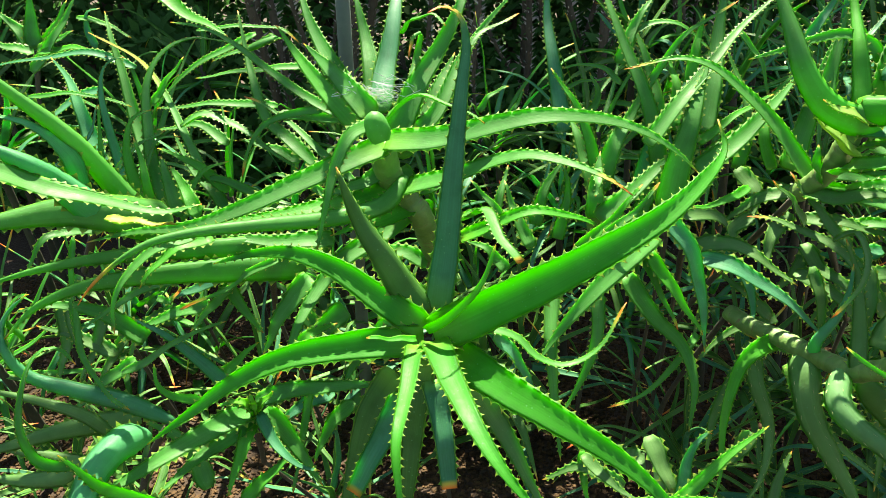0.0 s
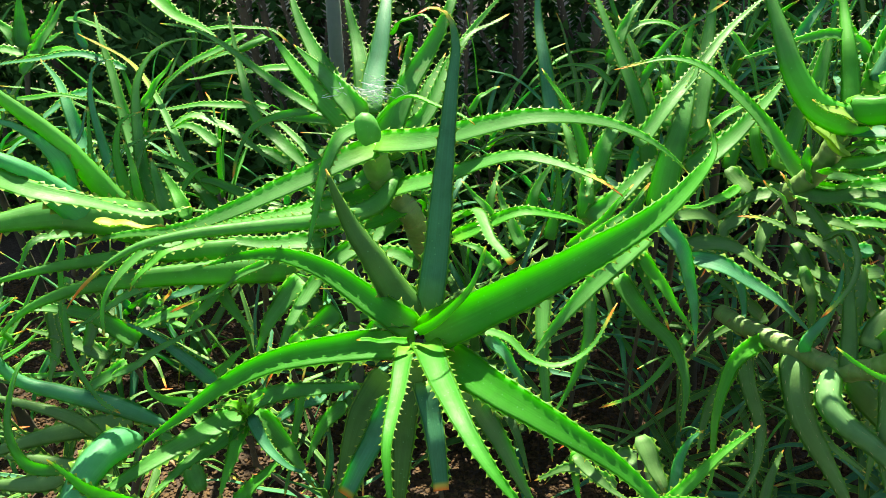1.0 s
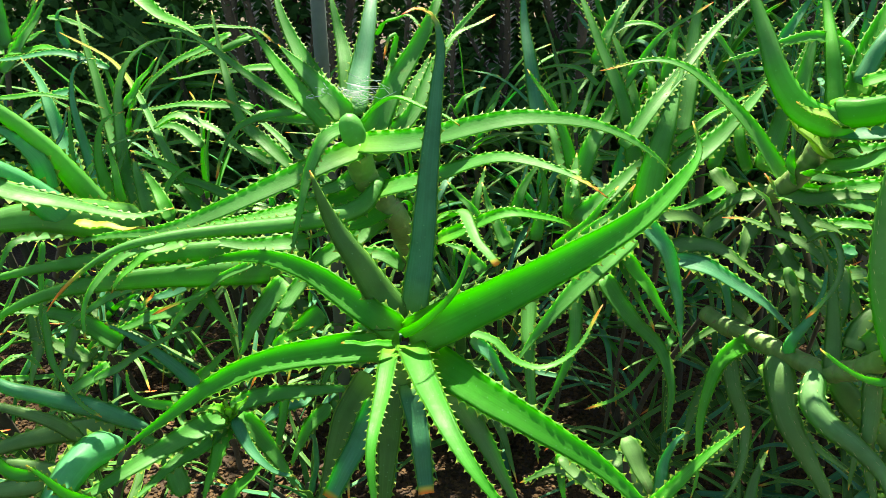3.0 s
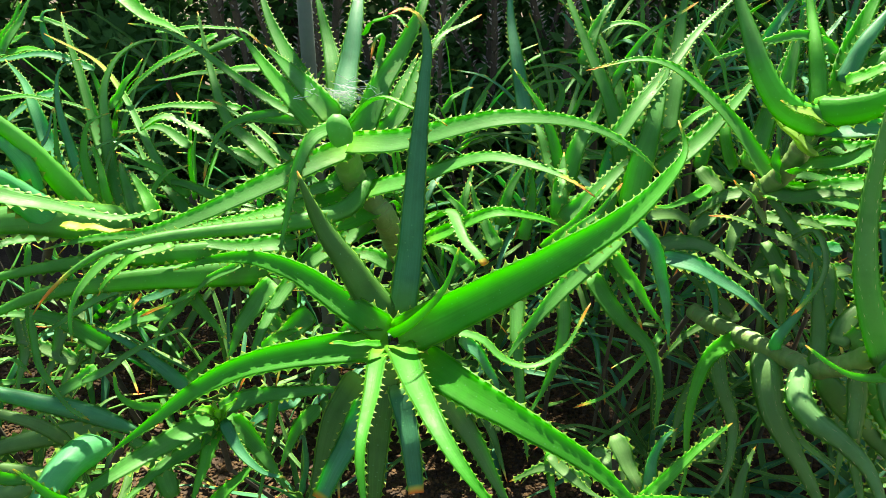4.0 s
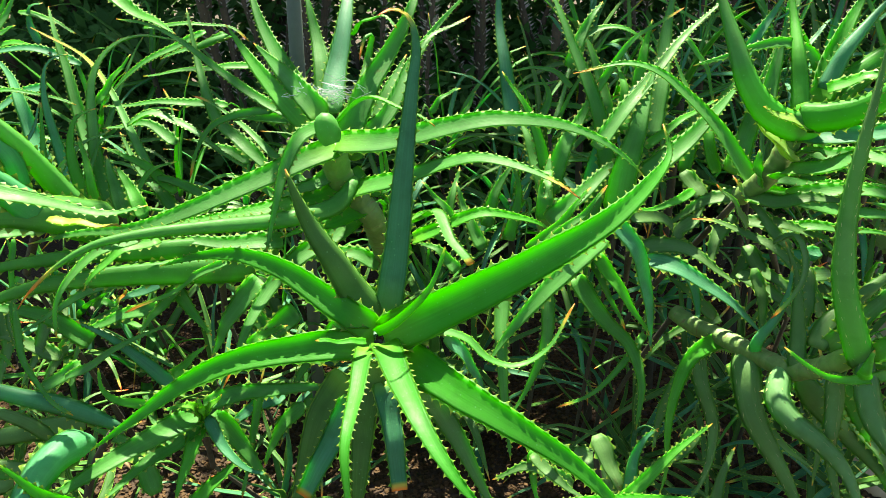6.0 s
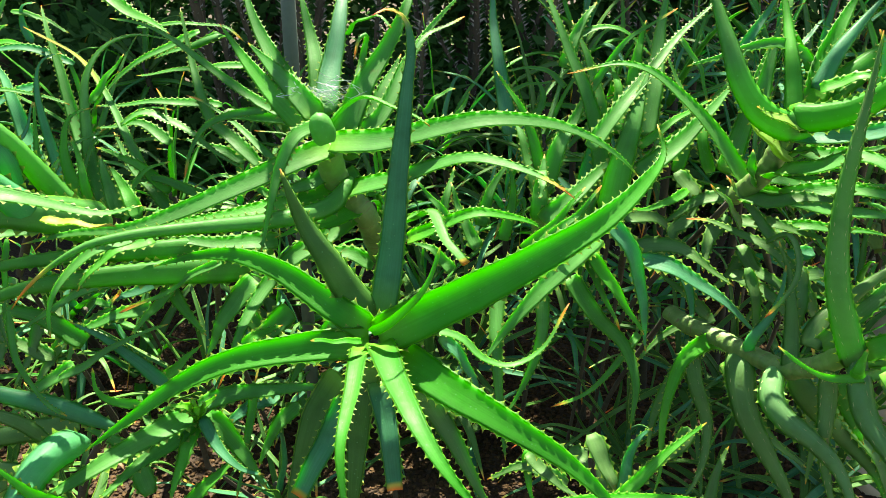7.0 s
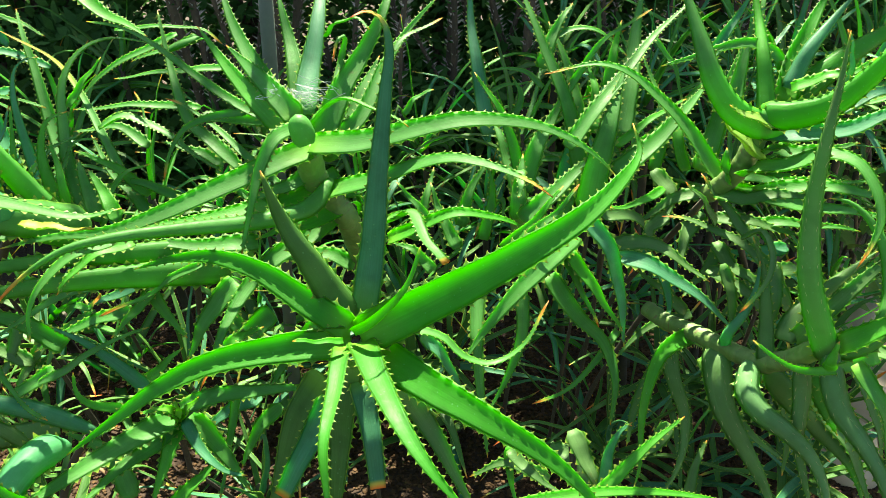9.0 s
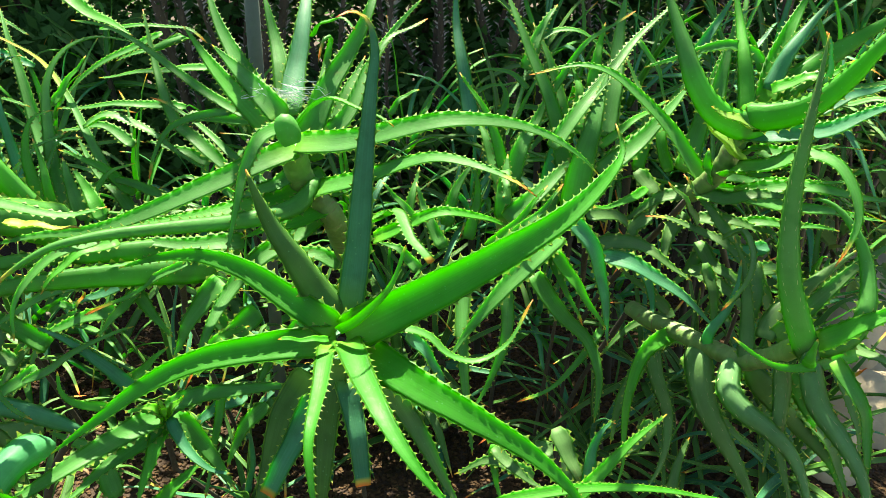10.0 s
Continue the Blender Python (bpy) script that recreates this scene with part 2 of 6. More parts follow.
def leaf_frames(pts, roll, side=OPEN_SIDE):
    """Along, across and up at each place, turned with the curve and rolled by so many degrees."""
    t = np.gradient(pts, axis=0)
    t /= np.linalg.norm(t, axis=1)[:, None] + 1e-12
    n = len(pts)
    cross = np.cross(t, side)
    size = np.linalg.norm(cross, axis=1)
    w = cross / (size[:, None] + 1e-9)
    # where the curve runs towards that side the blade keeps the turn that it had
    weight = np.clip((size - 0.12) / 0.3, 0, 1)
    start = int(np.argmax(size))
    for step in (1, -1):
        last, i = w[start], start + step
        while 0 <= i < n:
            kept = unit(last - t[i] * (last @ t[i]))
            fresh = w[i] if w[i] @ kept > 0 else -w[i] * 0
            last = unit(kept * (1.3 - weight[i]) + fresh * weight[i])
            last = unit(last - t[i] * (last @ t[i]))
            w[i] = last
            i += step
    up = np.cross(w, t)
    c, s = math.cos(radians(roll)), math.sin(radians(roll))
    return t, c * w + s * up, c * up - s * w


def thorn_mesh(name, rows):
    """One row of hooked thorns; each row is (place, along, out, up, height, half width)."""
    verts, faces = [], []
    for p, t, w, u, h, b in rows:
        i = len(verts)
        verts += [p - t * b * 1.35 - w * 0.16 * h, p + t * b * 1.35 - w * 0.16 * h, p - w * 0.10 * h - u * b * 0.20, p - w * 0.10 * h + u * b * 0.05,
                  p + w * h * 0.36 + t * b * 0.12 + u * h * 0.03, p + w * h + t * h * 0.42 + u * h * 0.06]
        a, bb, c, d, e, f = range(i, i + 6)
        faces += [(a, c, e), (c, bb, e), (bb, d, e), (d, a, e), (bb, e, f), (e, a, f), (a, bb, f)]
    me = pydata(name, verts, faces, smooth=False)
    me.attributes.new("tipness", "FLOAT", "POINT").data.foreach_set("value", np.tile(np.array((0, 0, 0, 0, 0.5, 1), np.float32), len(rows)))
    return me


def thorn_shape():
    """A hooked thorn, 1 high, its foot 2 long and 2 wide."""
    verts, n = [], 6
    for z, r, lean in ((-0.16, 1.75, 0.0), (0.12, 0.66, 0.10), (0.48, 0.27, 0.26)):
        verts += [(lean + r * math.cos(k / n * math.tau), r * math.sin(k / n * math.tau), z) for k in range(n)]
    verts.append((0.60, 0, 1.0))
    faces = [(j * n + k, j * n + (k + 1) % n, (j + 1) * n + (k + 1) % n, (j + 1) * n + k) for j in range(2) for k in range(n)]
    faces += [(2 * n + k, 2 * n + (k + 1) % n, 3 * n) for k in range(n)]
    me = pydata("thorn", verts, faces)
    me.attributes.new("tipness", "FLOAT", "POINT").data.foreach_set("value", np.array([0] * n + [0.25] * n + [0.6] * n + [1], np.float32))
    me.materials.append(THORN)
    return me


THORN_MESH = thorn_shape()


def leaf(plant, width, roll, *knots, tone="green", tip="", cut=False, under=False, narrow=False, thorns=True, fat=0.40, hollow=0.26, prickly=False, fine=True, each=False, side=OPEN_SIDE):
    """A thick channelled aloe leaf along the knots, from foot to tip, with a row of thorns on each edge."""
    long = sum(math.dist(a, b) for a, b in zip(knots, knots[1:]))
    n = min(44, max(12, int(long / 0.013))) if fine else 11
    pts, long = spline(knots, n)
    s = np.linspace(0, 1, n + 1)
    # slow waver of the blade
    t, w, u = leaf_frames(pts, roll, np.array(side) * (-1 if under else 1))
    ph = rng.uniform(0, 6.28)
    pts = pts + u * (0.0025 * np.sin(s * 13 + ph) * np.minimum(1, s * 4))[:, None]
    half = 0.5 * width * ((1 - s ** 1.25) ** 0.9 * 0.97 + 0.03)
    if cut:
        half = 0.5 * width * (1 - 0.38 * s)
    slim, reach = (0.32, 0.30) if narrow and fat > 0.6 else (0.45, 0.14) if narrow else (0.78, 0.05)
    neck = np.clip(s / reach, 0, 1)
    half = half * (slim + (1 - slim) * neck * (2 - neck))
    half = np.maximum(half * (1 + 0.02 * np.sin(s * 37 + ph)), 0.0006 + 0.0024 * np.minimum(1, (1 - s) * 14))
    top = (-1, -0.72, -0.36, 0, 0.36, 0.72, 1) if fine else (-1, -0.5, 0, 0.5, 1)
    low = (0.7, 0.3, -0.3, -0.7) if fine else (0.5, -0.5)
    ring = len(top) + len(low)
    thick = fat * half + 0.0012
    channel = hollow * (0.45 if under else 1.0) * (1 - 0.5 * s)
    verts, along, rim, dry = [], [], [], []
    onset = {"red": 0.86, "orange": 0.45, "tan": 0.50, "brown": 0.70}.get(tip, 0.965)
    for i in range(n + 1):
        if tone == "yellow":
            d = 0.30 + 0.45 * max(0.0, s[i] - 0.45)
        elif tip:
            d = max(0.0, (s[i] - onset) / (1 - onset)) ** 0.7 * (0.55 if tip == "tan" else 0.95)
        else:
            d = 0.75 * max(0.0, (s[i] - onset) / (1 - onset))
        if cut:
            d = max(d, 0.75 * (s[i] > 0.96))
        for x in top:
            verts.append(pts[i] + w[i] * half[i] * x + u[i] * half[i] * channel[i] * x * x)
            rim.append(abs(x))
        for x in low:
            verts.append(pts[i] + w[i] * half[i] * x * 0.98 + u[i] * (half[i] * channel[i] * x * x - thick[i] * (1 - 0.8 * x * x)))
            rim.append(abs(x) * 0.6)
        along += [s[i] if each and not under else 0.10 + 0.90 * s[i]] * ring
        dry += [d] * ring
    faces = [(i * ring + j, i * ring + (j + 1) % ring, (i + 1) * ring + (j + 1) % ring, (i + 1) * ring + j) for i in range(n) for j in range(ring)]
    faces += [tuple(range(ring - 1, -1, -1)), tuple(range(n * ring, (n + 1) * ring))]
    me = pydata("leaf", verts, faces)
    for key, values in (("along", along), ("rim", rim), ("dry", dry)):
        me.attributes.new(key, "FLOAT", "POINT").data.foreach_set("value", np.array(values, np.float32))
    ob = part("leaf", me, SKIN.get(tone, SKIN["young" if tone == "yellow" else "green"]), plant)
    words = {"red": "green leaf with a dried red tip", "orange": "small leaf turning orange at its tip", "tan": "leaf withered tan along its upper half",
             "brown": "slender leaf with a brown dry tip"}.get(tip, "yellowed withering leaf" if tone == "yellow" else "leaf broken off short with a dry end" if cut else "")
    if words:
        tagged(ob, words)
    # thorns
    gap = (0.0205 if fine else 0.026) * min(1.25, max(0.55, (width / 0.05) ** 0.5))
    both = []
    for sign in (-1, 1) if thorns else ():
        rows, at = [], max(rng.uniform(0.3, 1.0) * gap, 0.03 * long)
        while at < long * 0.97:
            x = at / long * n
            i = min(n - 1, int(x))
            f = x - i
            p, tt, ww, uu = (a[i] * (1 - f) + a[i + 1] * f for a in (pts, t, w, u))
            h = half[i] * (1 - f) + half[i + 1] * f
            c = channel[i]
            high = min(0.0076, 0.0030 + 0.19 * h) * (1 if fine else 0.8) * (0.62 if width < 0.026 else 1) * rng.uniform(0.75, 1.15)
            rows.append((p + ww * sign * h + uu * h * c, tt, unit(ww * sign - uu * 0.12), uu, high, high * 0.80))
            at += gap * rng.uniform(0.7, 1.3) * (1 - 0.35 * at / long)
        if rows and each:
            for p, tt, o, uu, h, b in rows:
                th = part("thorn", THORN_MESH, THORN, ob)
                o = unit(o)
                tt = unit(tt - o * (tt @ o))
                m = Matrix([(*(tt * b)[j:j + 1], *(np.cross(o, tt) * b * 0.13)[j:j + 1], *(o * h)[j:j + 1], p[j]) for j in range(3)] + [(0, 0, 0, 1)])
                th.matrix_basis = m
        elif rows and not fine:
            both += rows
        elif rows:
            tagged(part("thorny_edge", thorn_mesh("thorny_edge", rows), THORN, ob), kind="stuff")
    # short pale prickles along the keel of the leaves that turn their under side to the light
    if prickly:
        rows = []
        for x, at in ((-0.62, 0.010), (0.46, 0.020)):
            while at < long * 0.9:
                i = min(n, int(at / long * n + 0.5))
                k = x + rng.uniform(-0.05, 0.05)
                p = pts[i] + w[i] * half[i] * k + u[i] * (half[i] * channel[i] * k * k - thick[i] * (1 - 0.8 * k * k))
                out = unit(w[i] * k * 0.8 - u[i] * 0.5 + t[i] * 1.6)
                rows.append((p, t[i], out, np.cross(t[i], out), rng.uniform(0.004, 0.006), 0.0018))
                at += rng.uniform(0.018, 0.030)
        tagged(part("prickly_skin", thorn_mesh("prickly_skin", rows), PRICKLE, ob), kind="stuff")
    if both:
        tagged(part("thorny_edge", thorn_mesh("thorny_edge", both), THORN, ob), kind="stuff")
    return ob


def stem(plant, radius, *knots, rings=True, name="stem", mat=None, foot=1.25):
    """A fleshy stalk with the ringed scars of shed leaves."""
    long = sum(math.dist(a, b) for a, b in zip(knots, knots[1:]))
    n = max(12, int(long / 0.0035)) if rings else max(8, int(long / 0.05))
    pts, long = spline(knots, n)
    t, w, u = leaf_frames(pts, 0, np.array((0.3, -0.8, 0.5)))
    verts, groove, ph = [], [], rng.uniform(0, 6)
    pitch = max(4.0, radius * 1.15 / 0.0035)
    for i in range(n + 1):
        for j in range(14):
            a = j / 14 * math.tau
            r = radius * (1 + (foot - 1) * (1 - i / n)) * (1 + 0.05 * math.sin(3 * a + i * 0.2))
            if rings:
                # sheaths of old leaves, lapped askew over one another
                at = i / pitch + 0.22 * math.sin(a + 2.4 * math.floor(i / pitch)) + ph
                k = at % 1.0
                r *= 0.96 + 0.10 * k ** 0.7 - 0.08 * (k > 0.90)
                groove.append(k)
            else:
                r *= 1 + 0.10 * math.sin(i * 0.9 + ph)
                groove.append(0.3)
            verts.append(pts[i] + (w[i] * math.cos(a) + u[i] * math.sin(a)) * r)
    faces = [(i * 14 + j, i * 14 + (j + 1) % 14, (i + 1) * 14 + (j + 1) % 14, (i + 1) * 14 + j) for i in range(n) for j in range(14)]
    faces += [tuple(range(13, -1, -1)), tuple(range(n * 14, (n + 1) * 14))]
    me = pydata(name, verts, faces)
    me.attributes.new("groove", "FLOAT", "POINT").data.foreach_set("value", np.array(groove, np.float32))
    me.attributes.new("along", "FLOAT", "POINT").data.foreach_set("value", np.repeat(np.linspace(0, 1, n + 1), 14).astype(np.float32))
    return part(name, me, mat or STEM, plant)


def rosette(plant, centre, count, long, width, axis=(0, -0.15, 1), droop=0.5, tones=("green", "teal", "dull"), fine=False, seed=1, thorns=True):
    """Leaves in a spiral round a shoot: the inner ones upright, the outer ones spread and drooping."""
    r = random.Random(seed)
    ax = Vector(axis).normalized()
    e1 = ax.orthogonal().normalized()
    e2 = ax.cross(e1)
    c = Vector(centre)
    for i in range(count):
        f = (i + 0.5) / count
        turn = i * 2.39996 + r.uniform(-0.3, 0.3)
        rad = e1 * math.cos(turn) + e2 * math.sin(turn)
        lift = radians(74 - 82 * f + r.uniform(-9, 9))
        d = rad * math.cos(lift) + ax * math.sin(lift)
        ln = long * r.uniform(0.75, 1.15) * (0.7 + 0.4 * math.sin(math.pi * min(1, f + 0.2)))
        p0 = c + rad * 0.012 - ax * 0.10 * f
        sag = Vector((0, 0, -1)) * ln * droop * (0.3 + f) * r.uniform(0.4, 1.3)
        side = rad.cross(ax) * ln * r.uniform(-0.16, 0.16)
        p1 = p0 + d * ln * 0.36 + sag * 0.06
        p2 = p0 + d * ln * 0.70 + sag * 0.34 + side * 0.4
        p3 = p0 + d * ln * 0.95 + sag * 0.85 + side
        q = [v if v.z > 0.02 else Vector((v.x, v.y, 0.02)) for v in (p0, p1, p2, p3)]
        face = np.array(ax * 0.8 - rad * 0.6) if lift > 0.6 else np.array(ax)
        leaf(plant, width * r.uniform(0.7, 1.1) * (0.75 + 0.25 * f), r.uniform(-14, 14), *[tuple(v) for v in q], tone=r.choice(tones),
             tip=r.choice(("", "", "", "red")), fine=fine, side=face, thorns=thorns)


# ---- ground ----
def sheet(name, x0, x1, y0, y1, nx, ny, height, mat, label, category):
    xs, ys = np.linspace(x0, x1, nx + 1), np.linspace(y0, y1, ny + 1)
    verts = [(x, y, height(x, y)) for y in ys for x in xs]
    faces = [(j * (nx + 1) + i, j * (nx + 1) + i + 1, (j + 1) * (nx + 1) + i + 1, (j + 1) * (nx + 1) + i) for j in range(ny) for i in range(nx)]
    me = pydata(name, verts, faces)
    me.materials.append(mat)
    return tagged(new(name, me), label, category, kind="structure")


def relief(x, y):
    return 0.014 * noise.noise((x * 0.6, y * 0.6, 0))


def ground_mesh():
    near = [(-30 + 60 * i / 90) for i in range(91)]
    bend = [math.copysign(abs(v / 30) ** 2.2 * 60, v) for v in near]
    xs, ys = bend, [v + 2.0 for v in bend]
    n = len(xs)
    verts = [(x, y, relief(x, y)) for y in ys for x in xs]
    faces = [(j * n + i, j * n + i + 1, (j + 1) * n + i + 1, (j + 1) * n + i) for j in range(n - 1) for i in range(n - 1)]
    me = pydata("ground", verts, faces)
    me.materials.append(SOIL)
    return tagged(new("ground", me), "brown gravelly planting soil under the aloes", "ground", kind="structure")


ground_mesh()


def scatter_pebbles(name, count, x0, x1, y0, y1, small, big, mat, label, category, seed, flat=0.65):
    r = random.Random(seed)
    base = [(1, 0, 0), (0, 1, 0), (-1, 0, 0), (0, -1, 0), (0.5, 0.5, 0.72), (-0.6, 0.4, 0.68), (-0.4, -0.6, 0.75), (0.55, -0.5, 0.66)]
    fs = [(0, 1, 4), (1, 5, 4), (1, 2, 5), (2, 6, 5), (2, 3, 6), (3, 7, 6), (3, 0, 7), (0, 4, 7), (4, 5, 6), (4, 6, 7)]
    verts, faces = [], []
    for _ in range(count):
        x, y = r.uniform(x0, x1), r.uniform(y0, y1)
        z, q, a = relief(x, y) + 0.001, r.uniform(small, big), r.uniform(0, 6.28)
        c, s = math.cos(a), math.sin(a)
        i = len(verts)
        sx, sy, sz = q * r.uniform(0.7, 1.2), q * r.uniform(0.6, 1.0), q * flat * r.uniform(0.7, 1.3)
        for bx, by, bz in base:
            jx, jy, jz = bx * sx * r.uniform(0.8, 1.2), by * sy * r.uniform(0.8, 1.2), bz * sz
            verts.append((x + c * jx - s * jy, y + s * jx + c * jy, z + jz))
        faces += [tuple(i + k for k in f) for f in fs]
    me = pydata(name, verts, faces, smooth=False)
    me.materials.append(mat)
    return tagged(new(name, me), label, category, kind="stuff")


scatter_pebbles("gravel", 75000, -2.2, 1.6, 1.1, 2.7, 0.004, 0.0095, PEBBLE, "fine brown gravel lying on the planting soil", "gravel", 3)


# ---- aloes: each plant with its stalks and leaves ----
def aloe(label, at, group="aloes of the bed"):
    return thing("aloe", label, "aloe", group, at=(0, 0, 0))


aloe_a = aloe("bright green aloe with a wide rosette of toothed leaves", (0, 0, 0))
stem(aloe_a, 0.0037, (-0.050, 1.350, -0.010), (-0.059, 1.221, 0.268), (-0.068, 1.091, 0.545), rings=False, name="old_stalk", mat=OLD)
stem(aloe_a, 0.0059, (-0.068, 1.091, 0.545), (-0.076, 1.041, 0.675), (-0.078, 0.974, 0.791), foot=0.9, rings=False, name="stalk", mat=OLD)
leaf(aloe_a, 0.064, 0, (-0.069, 0.960, 0.809), (0.013, 0.950, 0.859), (0.090, 0.949, 0.903), (0.167, 0.958, 0.946), (0.248, 0.996, 0.981), (0.316, 1.064, 1.009), (0.367, 1.144, 1.038), (0.360, 1.172, 1.073), hollow=0.34, side=(0, -0.82, 0.57), each=True, tone="vivid")
leaf(aloe_a, 0.050, 0, (-0.083, 0.956, 0.800), (-0.179, 0.936, 0.804), (-0.273, 0.919, 0.793), (-0.352, 0.904, 0.760), (-0.428, 0.891, 0.707), (-0.488, 0.890, 0.658), hollow=0.34, side=(0, -0.72, 0.69), each=True, tone="vivid")
leaf(aloe_a, 0.046, 5, (-0.083, 0.964, 0.818), (-0.150, 0.983, 0.857), (-0.219, 1.019, 0.887), (-0.291, 1.046, 0.898), (-0.356, 1.063, 0.888), (-0.420, 1.074, 0.864), side=(0, -0.75, 0.66), each=True, tone="vivid")
# two upright leaves facing away from the sun, that shade painted in their skins
leaf(aloe_a, 0.056, 0, (-0.085, 0.998, 0.820), (-0.122, 0.995, 0.883), (-0.166, 0.997, 0.958), (-0.190, 1.000, 1.012), (-0.203, 1.006, 1.049), under=True, each=True, tone="shade_green")
leaf(aloe_a, 0.044, 0, (-0.066, 0.998, 0.820), (-0.051, 1.028, 0.931), (-0.042, 1.064, 1.031), (-0.031, 1.105, 1.144), (-0.026, 1.129, 1.195), (-0.037, 1.135, 1.232), (-0.057, 1.130, 1.244), (-0.079, 1.106, 1.240), tip="red", hollow=0.10, each=True, tone="shade_teal")
leaf(aloe_a, 0.018, 0, (-0.079, 0.946, 0.826), (-0.036, 0.922, 0.869), (-0.003, 0.929, 0.908), (0.010, 0.941, 0.933), (0.018, 0.953, 0.958), tone="young", thorns=False, side=(0, -1, 0.05))
leaf(aloe_a, 0.029, -10, (-0.093, 0.937, 0.807), (-0.096, 0.849, 0.808), (-0.099, 0.782, 0.805), (-0.102, 0.729, 0.787), (-0.096, 0.691, 0.753), (-0.091, 0.672, 0.711), each=True, tone="vivid")
leaf(aloe_a, 0.044, 5, (-0.068, 0.948, 0.807), (-0.039, 0.833, 0.820), (-0.006, 0.741, 0.811), (0.029, 0.687, 0.791), (0.077, 0.655, 0.746), each=True, tone="vivid")
leaf(aloe_a, 0.057, -12, (-0.044, 0.951, 0.788), (0.028, 0.871, 0.784), (0.106, 0.810, 0.770), (0.181, 0.765, 0.744), (0.228, 0.737, 0.710), (0.258, 0.727, 0.664), hollow=0.20, side=(0, -0.66, 0.75), each=True, tone="vivid")
# hanging leaves under the rosette: its shadow is in the darker skins
leaf(aloe_a, 0.047, 0, (-0.088, 0.979, 0.754), (-0.100, 0.953, 0.675), (-0.112, 0.922, 0.537), (-0.122, 0.933, 0.444), tone="shade_green", hollow=0.10, each=True)
leaf(aloe_a, 0.012, 0, (-0.091, 0.923, 0.825), (-0.127, 0.906, 0.835), (-0.157, 0.898, 0.842), tone="young", thorns=False)
leaf(aloe_a, 0.053, 0, (-0.137, 1.020, 0.700), (-0.178, 1.018, 0.625), (-0.215, 0.979, 0.495), (-0.231, 0.971, 0.405), tone="shade_green", hollow=0.10, each=True)
leaf(aloe_a, 0.044, 0, (-0.119, 0.988, 0.680), (-0.159, 0.955, 0.609), (-0.197, 0.924, 0.542), cut=True, each=True, tone="teal")
leaf(aloe_a, 0.037, 0, (-0.073, 0.966, 0.727), (-0.056, 0.921, 0.678), (-0.044, 0.874, 0.601), cut=True, each=True, tone="shade_teal")
leaf(aloe_a, 0.044, 0, (-0.017, 1.016, 0.692), (0.033, 1.010, 0.609), (0.078, 0.976, 0.534), (0.115, 0.947, 0.473), each=True, tone="dull")
leaf(aloe_a, 0.034, 20, (0.025, 1.115, 0.714), (0.063, 1.115, 0.669), (0.099, 1.112, 0.590), tone="teal", each=True)
leaf(aloe_a, 0.021, 25, (-0.030, 1.028, 0.765), (0.014, 1.033, 0.776), (0.056, 1.029, 0.767), (0.086, 1.016, 0.738), (0.128, 1.010, 0.727), (0.182, 1.023, 0.755), (0.226, 1.061, 0.811), tip="red")

aloe_b = aloe("tall aloe with upright and arching leaves round a closed bud", (0, 0, 0))
stem(aloe_b, 0.0061, (-0.020, 1.750, -0.010), (-0.046, 1.559, 0.327), (-0.072, 1.367, 0.664), rings=False, name="old_stalk", mat=OLD)
stem(aloe_b, 0.0235, (-0.072, 1.367, 0.664), (-0.097, 1.296, 0.820), (-0.110, 1.274, 0.868), (-0.135, 1.271, 0.907), (-0.159, 1.256, 0.946), (-0.167, 1.238, 1.002), foot=0.8)
leaf(aloe_b, 0.050, -5, (-0.160, 1.233, 1.016), (-0.086, 1.206, 1.029), (0.014, 1.186, 1.056), (0.101, 1.173, 1.076), (0.189, 1.172, 1.073), (0.250, 1.163, 1.054), (0.302, 1.148, 1.022), (0.330, 1.136, 0.997), each=True, hollow=0.16)
leaf(aloe_b, 0.045, 10, (-0.160, 1.231, 1.010), (-0.222, 1.190, 0.995), (-0.297, 1.147, 0.972), (-0.370, 1.112, 0.945), (-0.446, 1.081, 0.927), (-0.536, 1.077, 0.918), (-0.613, 1.069, 0.901), each=True, hollow=0.16)
leaf(aloe_b, 0.039, 0, (-0.154, 1.249, 0.931), (-0.265, 1.187, 0.917), (-0.349, 1.153, 0.914), (-0.424, 1.128, 0.909), (-0.479, 1.114, 0.901), tone="young", each=True, hollow=0.16)
leaf(aloe_b, 0.042, 0, (-0.148, 1.237, 0.928), (-0.058, 1.180, 0.973), (0.014, 1.143, 1.011), (0.073, 1.109, 1.033), (0.135, 1.065, 1.035), (0.181, 1.037, 1.021), (0.209, 1.018, 1.004), tip="red", each=True, hollow=0.16)
leaf(aloe_b, 0.034, 20, (-0.128, 1.237, 0.953), (-0.159, 1.180, 0.926), (-0.217, 1.126, 0.927), (-0.322, 1.055, 0.941), (-0.428, 1.003, 0.947), (-0.475, 0.978, 0.943), (-0.521, 0.956, 0.919), (-0.556, 0.941, 0.886), (-0.569, 0.932, 0.867), tip="red", narrow=True, under=True, each=True, hollow=0.16)
leaf(aloe_b, 0.026, 20, (-0.176, 1.227, 1.050), (-0.210, 1.179, 1.042), (-0.230, 1.140, 1.005), (-0.242, 1.105, 0.953), (-0.253, 1.065, 0.893), hollow=0.16)
leaf(aloe_b, 0.042, 0, (-0.210, 1.283, 1.028), (-0.271, 1.346, 1.068), (-0.335, 1.432, 1.110), (-0.393, 1.500, 1.163), tone="young", each=True, side=(0, -0.92, 0.38))
